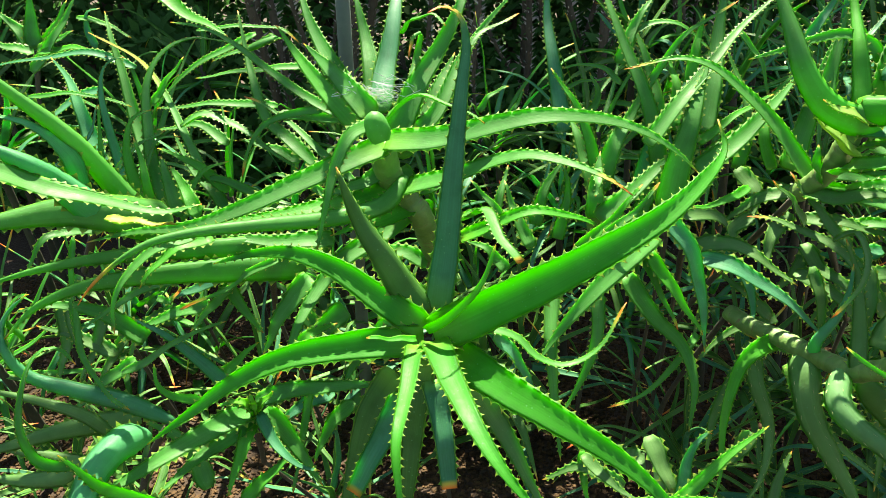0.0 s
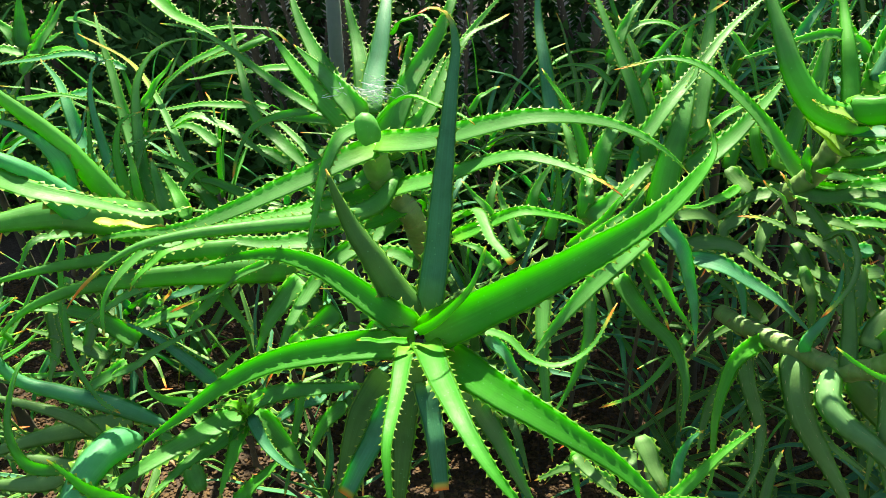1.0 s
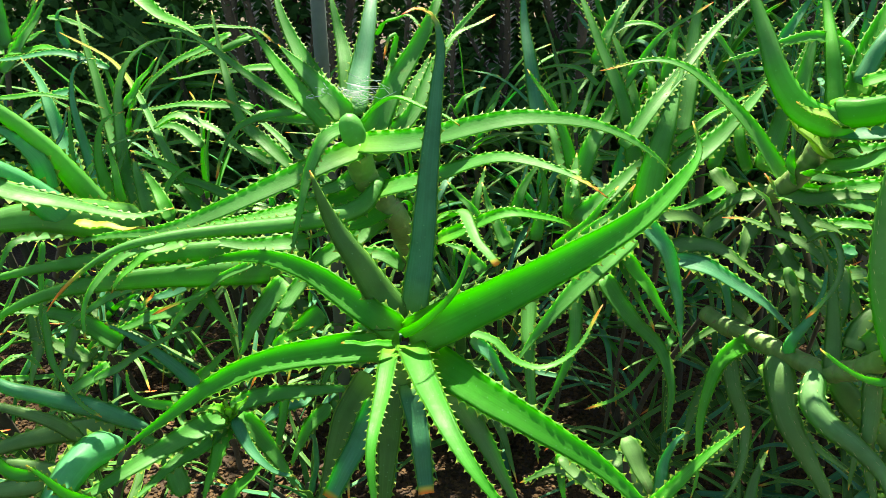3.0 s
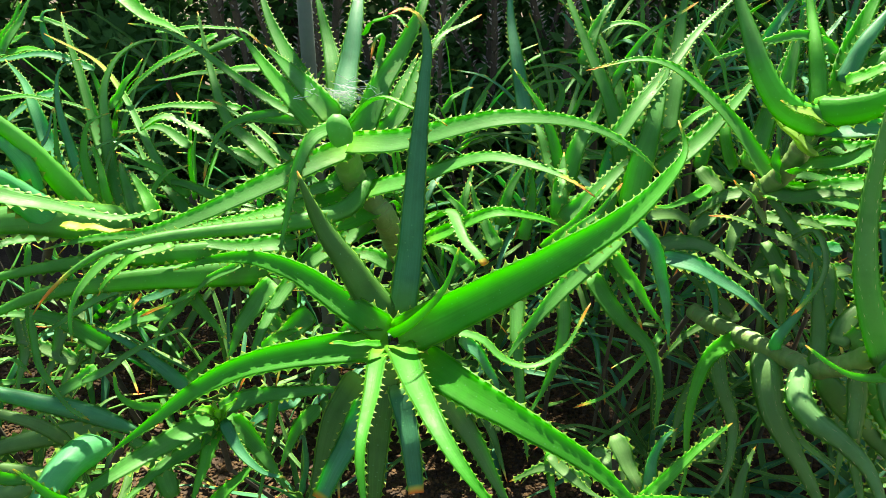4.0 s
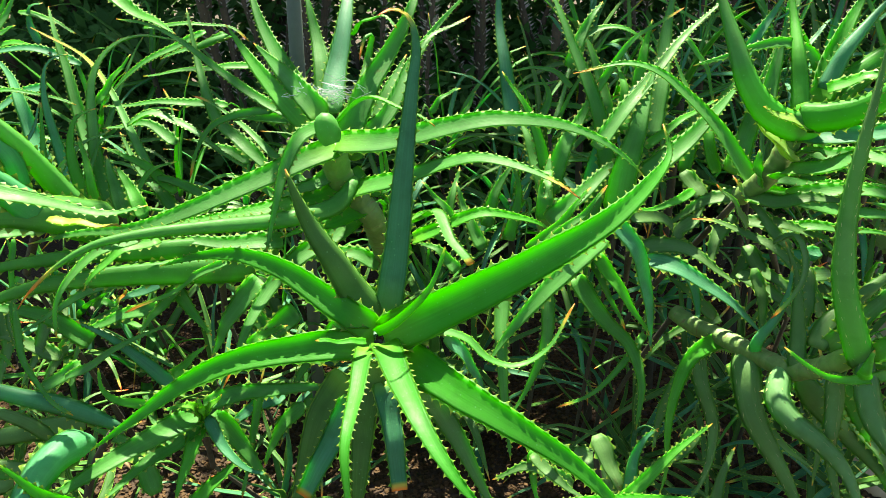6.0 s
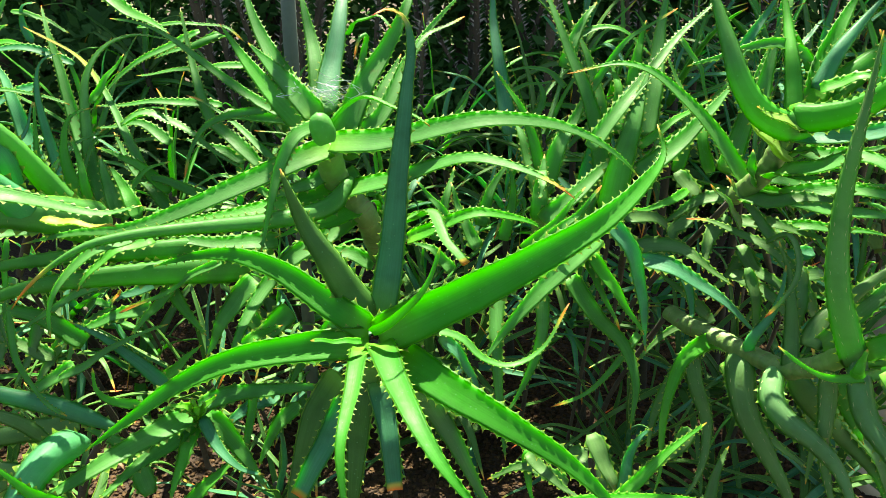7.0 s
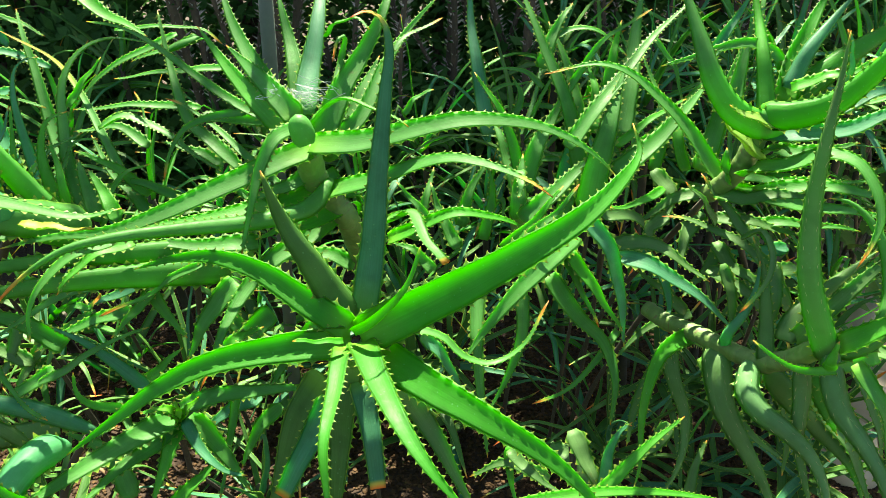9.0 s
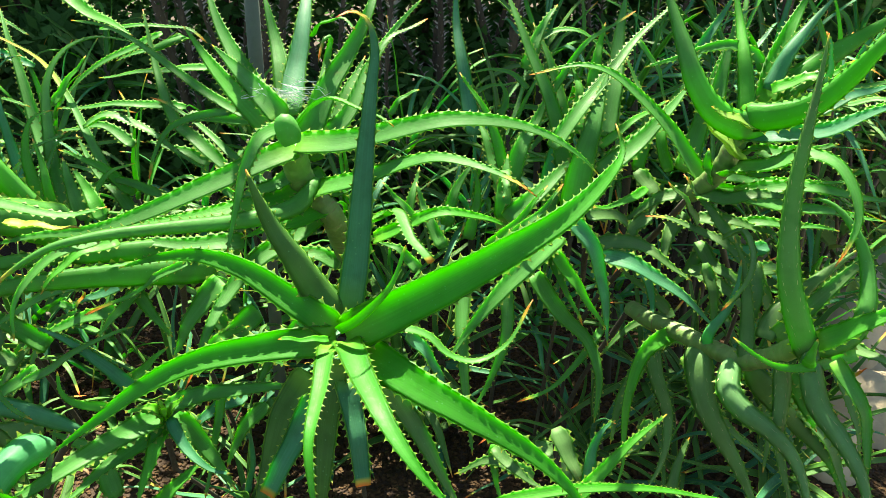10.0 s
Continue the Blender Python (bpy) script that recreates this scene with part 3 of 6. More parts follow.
leaf(aloe_b, 0.045, 0, (-0.186, 1.271, 1.050), (-0.231, 1.320, 1.083), (-0.289, 1.409, 1.110), (-0.337, 1.475, 1.133), each=True, side=(0, -0.92, 0.38))
leaf(aloe_b, 0.044, 0, (-0.210, 1.351, 1.032), (-0.287, 1.462, 1.104), (-0.337, 1.545, 1.163), (-0.377, 1.634, 1.237), each=True, side=(0, -0.92, 0.38))
leaf(aloe_b, 0.046, 0, (-0.176, 1.304, 1.049), (-0.174, 1.373, 1.102), (-0.165, 1.433, 1.160), (-0.160, 1.520, 1.228), (-0.157, 1.605, 1.292), tone="teal", each=True, side=(0, -0.92, 0.38))
leaf(aloe_b, 0.043, 0, (-0.196, 1.392, 1.026), (-0.210, 1.467, 1.092), (-0.233, 1.540, 1.153), (-0.258, 1.606, 1.224), hollow=0.10, each=True, side=(0, -0.92, 0.38))
leaf(aloe_b, 0.048, 0, (-0.161, 1.264, 1.000), (-0.138, 1.285, 1.033), (-0.111, 1.334, 1.091), (-0.078, 1.379, 1.140), (-0.044, 1.429, 1.200), (-0.020, 1.506, 1.269), each=True, side=(0, -0.92, 0.38))
leaf(aloe_b, 0.033, 0, (-0.148, 1.281, 0.988), (-0.119, 1.302, 1.010), (-0.083, 1.331, 1.037), (-0.040, 1.432, 1.110), (0.001, 1.499, 1.160), (0.059, 1.568, 1.212), each=True, side=(0, -0.92, 0.38))
leaf(aloe_b, 0.017, 10, (-0.050, 1.394, 1.077), (-0.025, 1.443, 1.133), (0.012, 1.488, 1.159), (0.069, 1.529, 1.178), tip="red")
leaf(aloe_b, 0.018, 30, (-0.161, 1.238, 1.050), (-0.130, 1.222, 1.087), (-0.091, 1.186, 1.104), (-0.046, 1.151, 1.099), (0.002, 1.119, 1.079))
leaf(aloe_b, 0.025, 0, (-0.157, 1.286, 1.010), (-0.142, 1.326, 1.049), (-0.125, 1.379, 1.091), (-0.117, 1.420, 1.133), (-0.109, 1.412, 1.164), (-0.122, 1.390, 1.162), (-0.130, 1.362, 1.126), tip="red")
leaf(aloe_b, 0.047, 0, (-0.150, 1.283, 0.980), (-0.107, 1.341, 1.011), (-0.085, 1.408, 1.059), (-0.052, 1.479, 1.116), hollow=0.10, each=True, side=(0, -0.92, 0.38))
leaf(aloe_b, 0.015, 20, (-0.147, 1.433, 1.160), (-0.123, 1.402, 1.189), (-0.092, 1.385, 1.199), (-0.063, 1.357, 1.186))
leaf(aloe_b, 0.040, 0, (-0.123, 1.261, 0.887), (-0.168, 1.224, 0.878), (-0.212, 1.192, 0.881), (-0.255, 1.185, 0.865), tone="young", each=True)
leaf(aloe_b, 0.042, 10, (-0.130, 1.277, 0.872), (-0.181, 1.230, 0.844), (-0.230, 1.188, 0.824), (-0.269, 1.141, 0.794), (-0.295, 1.079, 0.757), (-0.307, 1.031, 0.724), (-0.322, 0.995, 0.694), tip="red", each=True)
leaf(aloe_b, 0.029, 20, (-0.045, 1.308, 0.846), (0.001, 1.260, 0.884), (0.021, 1.195, 0.886), (0.033, 1.155, 0.872), (0.062, 1.114, 0.854), cut=True, each=True)
leaf(aloe_b, 0.034, 0, (-0.036, 1.321, 0.803), (0.037, 1.289, 0.851), (0.096, 1.278, 0.876), (0.169, 1.293, 0.859), (0.233, 1.327, 0.815), tone="young", each=True)
leaf(aloe_b, 0.016, 0, (-0.005, 1.569, 0.978), (0.019, 1.584, 1.010), (0.056, 1.591, 1.026))
leaf(aloe_b, 0.015, 0, (0.057, 1.659, 0.935), (0.082, 1.677, 0.974), (0.092, 1.688, 0.997))
leaf(aloe_b, 0.029, 0, (-0.140, 1.273, 0.958), (-0.111, 1.239, 0.934), (-0.090, 1.226, 0.929), (-0.061, 1.223, 0.946), each=True)
leaf(aloe_b, 0.035, 0, (-0.159, 1.263, 0.962), (-0.204, 1.232, 0.942), (-0.250, 1.215, 0.929), (-0.304, 1.195, 0.911), each=True)

aloe_d = aloe("aloe with narrow leaves, some with dried red tips", (0, 0, 0))
stem(aloe_d, 0.0047, (0.250, 1.700, -0.010), (0.251, 1.565, 0.336), (0.252, 1.431, 0.683), rings=False, name="old_stalk", mat=OLD)
stem(aloe_d, 0.0182, (0.252, 1.431, 0.683), (0.223, 1.374, 0.797), (0.215, 1.362, 0.843), foot=0.8)
stem(aloe_d, 0.0038, (0.360, 1.600, -0.010), (0.352, 1.462, 0.399), (0.344, 1.324, 0.807), rings=False, name="old_stalk", mat=OLD)
stem(aloe_d, 0.0061, (0.344, 1.324, 0.807), (0.344, 1.364, 0.893), (0.353, 1.357, 0.951), foot=0.9, rings=False, name="stalk", mat=OLD)
leaf(aloe_d, 0.046, 15, (0.298, 1.243, 0.849), (0.242, 1.170, 0.833), (0.180, 1.111, 0.800), (0.123, 1.066, 0.752), (0.090, 1.029, 0.720))
leaf(aloe_d, 0.029, 0, (0.130, 1.241, 0.749), (0.123, 1.166, 0.683), (0.127, 1.099, 0.611), (0.139, 1.051, 0.507))
leaf(aloe_d, 0.027, 0, (0.213, 1.252, 0.726), (0.211, 1.209, 0.656), (0.182, 1.183, 0.576), (0.149, 1.158, 0.524))
leaf(aloe_d, 0.040, 0, (0.181, 1.648, 0.913), (0.160, 1.729, 1.037), (0.148, 1.802, 1.123), (0.149, 1.909, 1.234), tone="teal")
leaf(aloe_d, 0.039, 0, (0.345, 1.411, 0.876), (0.329, 1.458, 0.977), (0.304, 1.494, 1.054), (0.272, 1.551, 1.130), (0.244, 1.615, 1.196), (0.224, 1.660, 1.245))
leaf(aloe_d, 0.033, 0, (0.284, 1.611, 1.068), (0.310, 1.643, 1.137), (0.355, 1.691, 1.192))
leaf(aloe_d, 0.026, 0, (0.220, 1.425, 0.906), (0.194, 1.465, 0.993), (0.162, 1.488, 1.042), (0.133, 1.506, 1.081), tone="young")
leaf(aloe_d, 0.056, 0, (0.339, 1.318, 0.866), (0.351, 1.332, 0.943), (0.373, 1.363, 1.011), (0.395, 1.410, 1.063), (0.418, 1.460, 1.099), hollow=0.10)
leaf(aloe_d, 0.051, 0, (0.450, 1.552, 0.941), (0.488, 1.653, 1.041), (0.515, 1.750, 1.131), (0.549, 1.845, 1.216), hollow=0.10)
leaf(aloe_d, 0.033, 10, (0.297, 1.348, 0.977), (0.368, 1.404, 1.052), (0.442, 1.478, 1.114), (0.509, 1.546, 1.166), (0.580, 1.600, 1.211))
leaf(aloe_d, 0.020, 0, (0.322, 1.579, 0.999), (0.370, 1.577, 1.090), (0.410, 1.578, 1.140), (0.495, 1.581, 1.193), tip="red")
leaf(aloe_d, 0.044, 0, (0.225, 1.404, 0.861), (0.200, 1.457, 0.927), (0.174, 1.517, 0.986))
leaf(aloe_d, 0.042, 0, (0.225, 1.407, 0.868), (0.258, 1.447, 0.953), (0.294, 1.490, 0.999), (0.330, 1.538, 1.055))
leaf(aloe_d, 0.040, 0, (0.212, 1.338, 0.838), (0.212, 1.359, 0.884), (0.219, 1.387, 0.919), (0.224, 1.410, 0.945))
leaf(aloe_d, 0.039, 0, (0.213, 1.309, 0.848), (0.265, 1.327, 0.885), (0.323, 1.376, 0.920), (0.400, 1.444, 0.947))
leaf(aloe_d, 0.023, 0, (0.164, 1.196, 0.841), (0.214, 1.196, 0.889), (0.252, 1.216, 0.931), (0.267, 1.223, 0.948), tone="young")
leaf(aloe_d, 0.017, 0, (0.198, 1.150, 0.885), (0.251, 1.160, 0.929), (0.284, 1.178, 0.968), tip="red")
leaf(aloe_d, 0.043, 0, (0.388, 1.327, 0.934), (0.461, 1.370, 0.977), (0.534, 1.426, 1.027), (0.602, 1.501, 1.069))
leaf(aloe_d, 0.036, 0, (0.310, 1.198, 0.893), (0.345, 1.179, 0.851), (0.369, 1.168, 0.782), (0.381, 1.157, 0.711), (0.387, 1.148, 0.668), tone="teal")
leaf(aloe_d, 0.021, 0, (0.265, 1.211, 0.849), (0.291, 1.185, 0.795), (0.318, 1.174, 0.746), (0.341, 1.164, 0.702), tip="red")
leaf(aloe_d, 0.029, 0, (0.283, 1.192, 0.833), (0.321, 1.169, 0.784), (0.354, 1.159, 0.738), (0.380, 1.152, 0.700), tone="young")
leaf(aloe_d, 0.040, 0, (0.270, 1.292, 0.740), (0.323, 1.259, 0.669), (0.374, 1.239, 0.626), (0.391, 1.191, 0.570), (0.380, 1.147, 0.499))
leaf(aloe_d, 0.017, 10, (0.416, 1.291, 0.619), (0.355, 1.221, 0.587), (0.296, 1.175, 0.559), (0.230, 1.156, 0.542), tip="red")
leaf(aloe_d, 0.025, 0, (0.212, 1.377, 0.922), (0.213, 1.340, 0.913), (0.205, 1.308, 0.892))
leaf(aloe_d, 0.030, 0, (0.103, 1.414, 0.742), (0.070, 1.462, 0.796), (0.049, 1.509, 0.849))
leaf(aloe_d, 0.028, 0, (0.050, 1.341, 0.727), (0.007, 1.360, 0.767), (-0.032, 1.365, 0.777))
leaf(aloe_d, 0.033, 0, (0.269, 1.365, 0.777), (0.200, 1.328, 0.746), (0.123, 1.297, 0.726), (0.049, 1.288, 0.707), tone="teal")
leaf(aloe_d, 0.030, 0, (0.112, 1.470, 0.767), (0.135, 1.505, 0.841), (0.178, 1.548, 0.887))
leaf(aloe_d, 0.016, 0, (0.525, 1.638, 1.126), (0.566, 1.613, 1.073), (0.585, 1.578, 0.997), tip="red")
leaf(aloe_d, 0.029, 0, (0.411, 1.544, 1.043), (0.427, 1.587, 1.112), (0.445, 1.622, 1.164), tone="young")
leaf(aloe_d, 0.021, 0, (0.402, 1.397, 0.965), (0.477, 1.439, 1.008), (0.555, 1.485, 1.034), tone="young")
leaf(aloe_d, 0.019, 0, (0.413, 1.388, 0.946), (0.481, 1.410, 0.993), (0.566, 1.480, 1.024), tone="young")
leaf(aloe_d, 0.017, 0, (0.308, 1.637, 1.124), (0.362, 1.648, 1.147), (0.426, 1.639, 1.128), (0.464, 1.622, 1.092))
leaf(aloe_d, 0.030, 0, (0.016, 1.458, 0.741), (0.037, 1.509, 0.802), (0.058, 1.570, 0.862))
leaf(aloe_d, 0.028, 0, (0.089, 1.458, 0.741), (0.125, 1.514, 0.813), (0.148, 1.575, 0.873), tone="teal")
leaf(aloe_d, 0.028, 0, (0.158, 1.458, 0.741), (0.179, 1.500, 0.830), (0.170, 1.524, 0.883))
leaf(aloe_d, 0.022, 0, (0.052, 1.378, 0.807), (0.017, 1.397, 0.846), (-0.021, 1.414, 0.884))
leaf(aloe_d, 0.037, 0, (0.291, 1.369, 0.787), (0.318, 1.401, 0.856), (0.361, 1.448, 0.909), (0.424, 1.501, 0.951))
leaf(aloe_d, 0.034, 0, (0.255, 1.410, 0.756), (0.278, 1.443, 0.828), (0.319, 1.477, 0.876))
leaf(aloe_d, 0.035, 0, (0.368, 1.544, 0.925), (0.356, 1.584, 1.010), (0.337, 1.638, 1.080), (0.306, 1.694, 1.152))
leaf(aloe_d, 0.032, 0, (0.379, 1.505, 0.961), (0.390, 1.559, 1.028), (0.380, 1.618, 1.084), tone="young")
leaf(aloe_d, 0.030, 0, (0.322, 1.505, 0.841), (0.345, 1.539, 0.915), (0.396, 1.593, 0.984), (0.437, 1.643, 1.043), tone="teal")
leaf(aloe_d, 0.028, 0, (0.520, 1.520, 0.873), (0.543, 1.554, 0.947), (0.538, 1.608, 1.016), (0.512, 1.674, 1.085))
leaf(aloe_d, 0.029, 0, (0.571, 1.472, 0.889), (0.558, 1.510, 0.948), (0.582, 1.559, 1.004), (0.636, 1.603, 1.052), tone="young")
leaf(aloe_d, 0.027, 0, (0.218, 1.614, 0.840), (0.214, 1.665, 0.901), (0.199, 1.727, 0.962), tone="teal")
leaf(aloe_d, 0.018, 0, (0.313, 1.743, 0.996), (0.262, 1.760, 1.033), (0.212, 1.760, 1.033), (0.180, 1.758, 1.029))
leaf(aloe_d, 0.025, 0, (0.231, 1.705, 0.916), (0.262, 1.732, 0.973), (0.243, 1.754, 1.020))
leaf(aloe_d, 0.016, 0, (0.172, 1.781, 0.961), (0.218, 1.793, 0.985), (0.296, 1.798, 0.997))

aloe_e = aloe("tall aloe whose pale ringed stalk carries upright leaves", (0, 0, 0))
stem(aloe_e, 0.0055, (0.420, 1.750, -0.010), (0.46, 1.62, 0.43), (0.544, 1.273, 0.913), rings=False, name="old_stalk", mat=OLD)
stem(aloe_e, 0.0180, (0.544, 1.273, 0.913), (0.557, 1.243, 0.945), (0.570, 1.225, 0.980), (0.578, 1.210, 1.021), (0.585, 1.206, 1.062), foot=0.95)
leaf(aloe_e, 0.052, 0, (0.611, 1.184, 1.066), (0.556, 1.170, 1.074), (0.517, 1.171, 1.095), (0.489, 1.191, 1.134), (0.473, 1.228, 1.188), (0.459, 1.263, 1.237), (0.448, 1.312, 1.293), under=True, each=True, tone="green", side=(-0.45, -0.85, 0.25), fat=0.28)
leaf(aloe_e, 0.049, 0, (0.570, 1.184, 1.082), (0.608, 1.152, 1.092), (0.648, 1.126, 1.114), (0.684, 1.110, 1.155), (0.715, 1.098, 1.205), (0.754, 1.107, 1.255), (0.783, 1.122, 1.293), under=True, each=True, tone="vivid", side=(-0.45, -0.85, 0.25), fat=0.28)
leaf(aloe_e, 0.031, 0, (0.593, 1.213, 1.077), (0.594, 1.256, 1.148), (0.597, 1.301, 1.197), (0.601, 1.383, 1.281), tone="young", under=True, each=True, side=(-0.45, -0.85, 0.25), fat=0.28)
leaf(aloe_e, 0.032, 15, (0.641, 1.257, 1.067), (0.642, 1.273, 1.124), (0.622, 1.280, 1.163), (0.583, 1.287, 1.178), (0.538, 1.285, 1.174), (0.486, 1.288, 1.157), (0.432, 1.290, 1.138), each=True)
leaf(aloe_e, 0.043, 0, (0.626, 1.228, 1.092), (0.655, 1.277, 1.154), (0.692, 1.320, 1.205), (0.748, 1.379, 1.270), each=True, tone="vivid")
leaf(aloe_e, 0.031, 0, (0.635, 1.238, 1.114), (0.664, 1.260, 1.167), (0.707, 1.289, 1.211), (0.765, 1.329, 1.259), tone="teal", under=True, each=True, side=(-0.45, -0.85, 0.25), fat=0.28)
leaf(aloe_e, 0.049, 0, (0.655, 1.252, 1.099), (0.736, 1.281, 1.152), (0.826, 1.317, 1.196), (0.928, 1.353, 1.242), under=True, each=True, tone="vivid", side=(-0.45, -0.85, 0.25), fat=0.28)
leaf(aloe_e, 0.024, 0, (0.642, 1.257, 1.090), (0.679, 1.248, 1.118), (0.717, 1.250, 1.146), tip="red")
leaf(aloe_e, 0.048, 0, (0.572, 1.193, 1.056), (0.637, 1.167, 1.056), (0.691, 1.147, 1.070), (0.754, 1.153, 1.092), (0.831, 1.160, 1.118), tone="teal", each=True)
leaf(aloe_e, 0.038, 0, (0.567, 1.168, 0.999), (0.603, 1.111, 1.025), (0.637, 1.076, 1.051), (0.664, 1.041, 1.050), (0.677, 1.005, 1.023), (0.676, 0.977, 0.985), (0.657, 0.954, 0.955), (0.632, 0.933, 0.932), tip="red", each=True)
leaf(aloe_e, 0.041, 0, (0.602, 1.314, 0.906), (0.659, 1.289, 0.900), (0.709, 1.266, 0.896), (0.808, 1.260, 0.884), (0.917, 1.253, 0.869), each=True)
leaf(aloe_e, 0.033, 0, (0.597, 1.327, 0.934), (0.669, 1.304, 0.931), (0.754, 1.292, 0.929), (0.848, 1.284, 0.936), each=True)
leaf(aloe_e, 0.036, 0, (0.572, 1.281, 0.929), (0.515, 1.330, 1.010), (0.458, 1.369, 1.071), (0.411, 1.396, 1.105), (0.353, 1.412, 1.116), (0.255, 1.415, 1.099), tip="red", each=True)
leaf(aloe_e, 0.033, 0, (0.701, 1.226, 1.051), (0.753, 1.216, 1.061), (0.817, 1.205, 1.095), (0.893, 1.213, 1.123), tone="young", each=True)
leaf(aloe_e, 0.025, 0, (0.726, 1.254, 1.092), (0.784, 1.259, 1.111), (0.882, 1.261, 1.131))
leaf(aloe_e, 0.012, 10, (0.697, 1.245, 0.993), (0.714, 1.229, 0.959), (0.685, 1.213, 0.926))
leaf(aloe_e, 0.046, 0, (0.585, 1.425, 0.906), (0.621, 1.476, 0.969), (0.661, 1.544, 1.043), (0.711, 1.617, 1.129), each=True)
leaf(aloe_e, 0.039, 0, (0.645, 1.464, 0.990), (0.674, 1.528, 1.080), (0.718, 1.606, 1.176), each=True)
leaf(aloe_e, 0.028, 0, (0.642, 1.620, 1.089), (0.694, 1.652, 1.158), (0.743, 1.684, 1.226), tone="teal", each=True)
leaf(aloe_e, 0.040, 0, (0.669, 1.308, 0.988), (0.699, 1.286, 0.987), (0.742, 1.279, 0.995), (0.803, 1.274, 1.009), each=True)
leaf(aloe_e, 0.030, 0, (0.650, 1.332, 0.826), (0.699, 1.307, 0.843), (0.771, 1.286, 0.846), (0.852, 1.282, 0.837), each=True)
leaf(aloe_e, 0.033, 0, (0.609, 1.180, 1.069), (0.552, 1.159, 1.086), (0.504, 1.157, 1.105), tone="cream", hollow=0.1, each=True)
leaf(aloe_e, 0.056, 0, (0.593, 1.197, 1.020), (0.556, 1.184, 1.045), (0.522, 1.187, 1.071), (0.502, 1.195, 1.085), tone="cream", thorns=False, hollow=0.05, fat=0.6, each=True)
leaf(aloe_e, 0.032, 10, (0.593, 1.197, 1.020), (0.608, 1.170, 1.034), (0.621, 1.156, 1.029), each=True)
leaf(aloe_e, 0.035, 0, (0.560, 1.225, 0.955), (0.538, 1.211, 0.993), (0.541, 1.222, 1.017), narrow=True, each=True)
leaf(aloe_e, 0.037, 0, (0.567, 1.203, 0.979), (0.577, 1.166, 0.998), (0.597, 1.141, 0.995), (0.620, 1.133, 1.004), each=True)
leaf(aloe_e, 0.039, 0, (0.547, 1.235, 0.927), (0.575, 1.184, 0.939), (0.624, 1.165, 0.954), (0.685, 1.149, 0.953), tone="dull", each=True)
leaf(aloe_e, 0.027, 0, (0.629, 1.218, 1.119), (0.664, 1.194, 1.143), (0.699, 1.175, 1.155), (0.731, 1.172, 1.178), tone="young")
leaf(aloe_e, 0.014, 0, (0.691, 1.169, 1.140), (0.689, 1.166, 1.181), (0.678, 1.174, 1.222), tone="teal", tip="red")
leaf(aloe_e, 0.032, 0, (0.704, 1.208, 1.084), (0.755, 1.206, 1.112), (0.839, 1.210, 1.133), tone="teal")
leaf(aloe_e, 0.037, 0, (0.607, 1.231, 0.928), (0.692, 1.204, 0.955), (0.778, 1.174, 0.950), (0.875, 1.163, 0.940), each=True)

aloe_f = aloe("aloe on a pale ringed stalk that lies almost level", (0, 0, 0))
stem(aloe_f, 0.0052, (0.450, 1.600, -0.010), (0.42, 1.48, 0.30), (0.463, 1.279, 0.674), rings=False, name="old_stalk", mat=OLD)
stem(aloe_f, 0.0165, (0.463, 1.279, 0.674), (0.489, 1.233, 0.673), (0.526, 1.168, 0.682), (0.560, 1.102, 0.689), (0.585, 1.050, 0.699), (0.613, 1.008, 0.732), (0.633, 0.972, 0.776), (0.642, 0.941, 0.807), foot=0.95)
leaf(aloe_f, 0.034, 0, (0.633, 0.927, 0.798), (0.672, 0.922, 0.818), (0.698, 0.935, 0.849), (0.710, 0.964, 0.890), (0.706, 0.996, 0.936), (0.690, 1.023, 0.968), (0.668, 1.045, 0.987), (0.641, 1.058, 0.989), under=True, each=True, side=(-0.50, -0.75, 0.45), fat=0.28)
leaf(aloe_f, 0.041, 0, (0.634, 0.943, 0.774), (0.609, 0.938, 0.819), (0.581, 0.958, 0.906), (0.576, 0.984, 1.009), (0.588, 1.008, 1.111), (0.600, 1.028, 1.179), (0.607, 1.044, 1.240), tone="dull", hollow=0.10, prickly=True, under=True, each=True, side=(-0.50, -0.75, 0.45), fat=0.28)
leaf(aloe_f, 0.021, 20, (0.715, 0.952, 0.771), (0.622, 0.908, 0.779), (0.557, 0.886, 0.794), (0.507, 0.880, 0.822), (0.482, 0.891, 0.841), tone="young")
leaf(aloe_f, 0.037, 0, (0.633, 0.930, 0.806), (0.661, 0.910, 0.839), (0.698, 0.892, 0.875), (0.750, 0.875, 0.918), tone="young", each=True)
leaf(aloe_f, 0.043, 0, (0.640, 0.956, 0.791), (0.623, 0.914, 0.769), (0.630, 0.882, 0.724), (0.652, 0.844, 0.693), (0.672, 0.815, 0.657), (0.679, 0.786, 0.619), (0.681, 0.765, 0.575), tone="dusty", narrow=True, fat=0.7, prickly=True, under=True, each=True, side=(-0.50, -0.75, 0.45))
leaf(aloe_f, 0.049, 0, (0.581, 1.075, 0.692), (0.558, 1.026, 0.690), (0.543, 0.990, 0.682), (0.555, 0.960, 0.666), (0.592, 0.936, 0.644), (0.624, 0.909, 0.615), (0.640, 0.879, 0.576), (0.647, 0.854, 0.522), tone="dusty", narrow=True, fat=0.7, prickly=True, under=True, each=True, side=(-0.50, -0.75, 0.45))
leaf(aloe_f, 0.055, 0, (0.542, 1.140, 0.684), (0.534, 1.093, 0.664), (0.540, 1.057, 0.611), (0.567, 1.019, 0.558), (0.600, 0.992, 0.504), (0.632, 0.958, 0.434), tone="dull", narrow=True, prickly=True, under=True, each=True, side=(-0.50, -0.75, 0.45), fat=0.28)
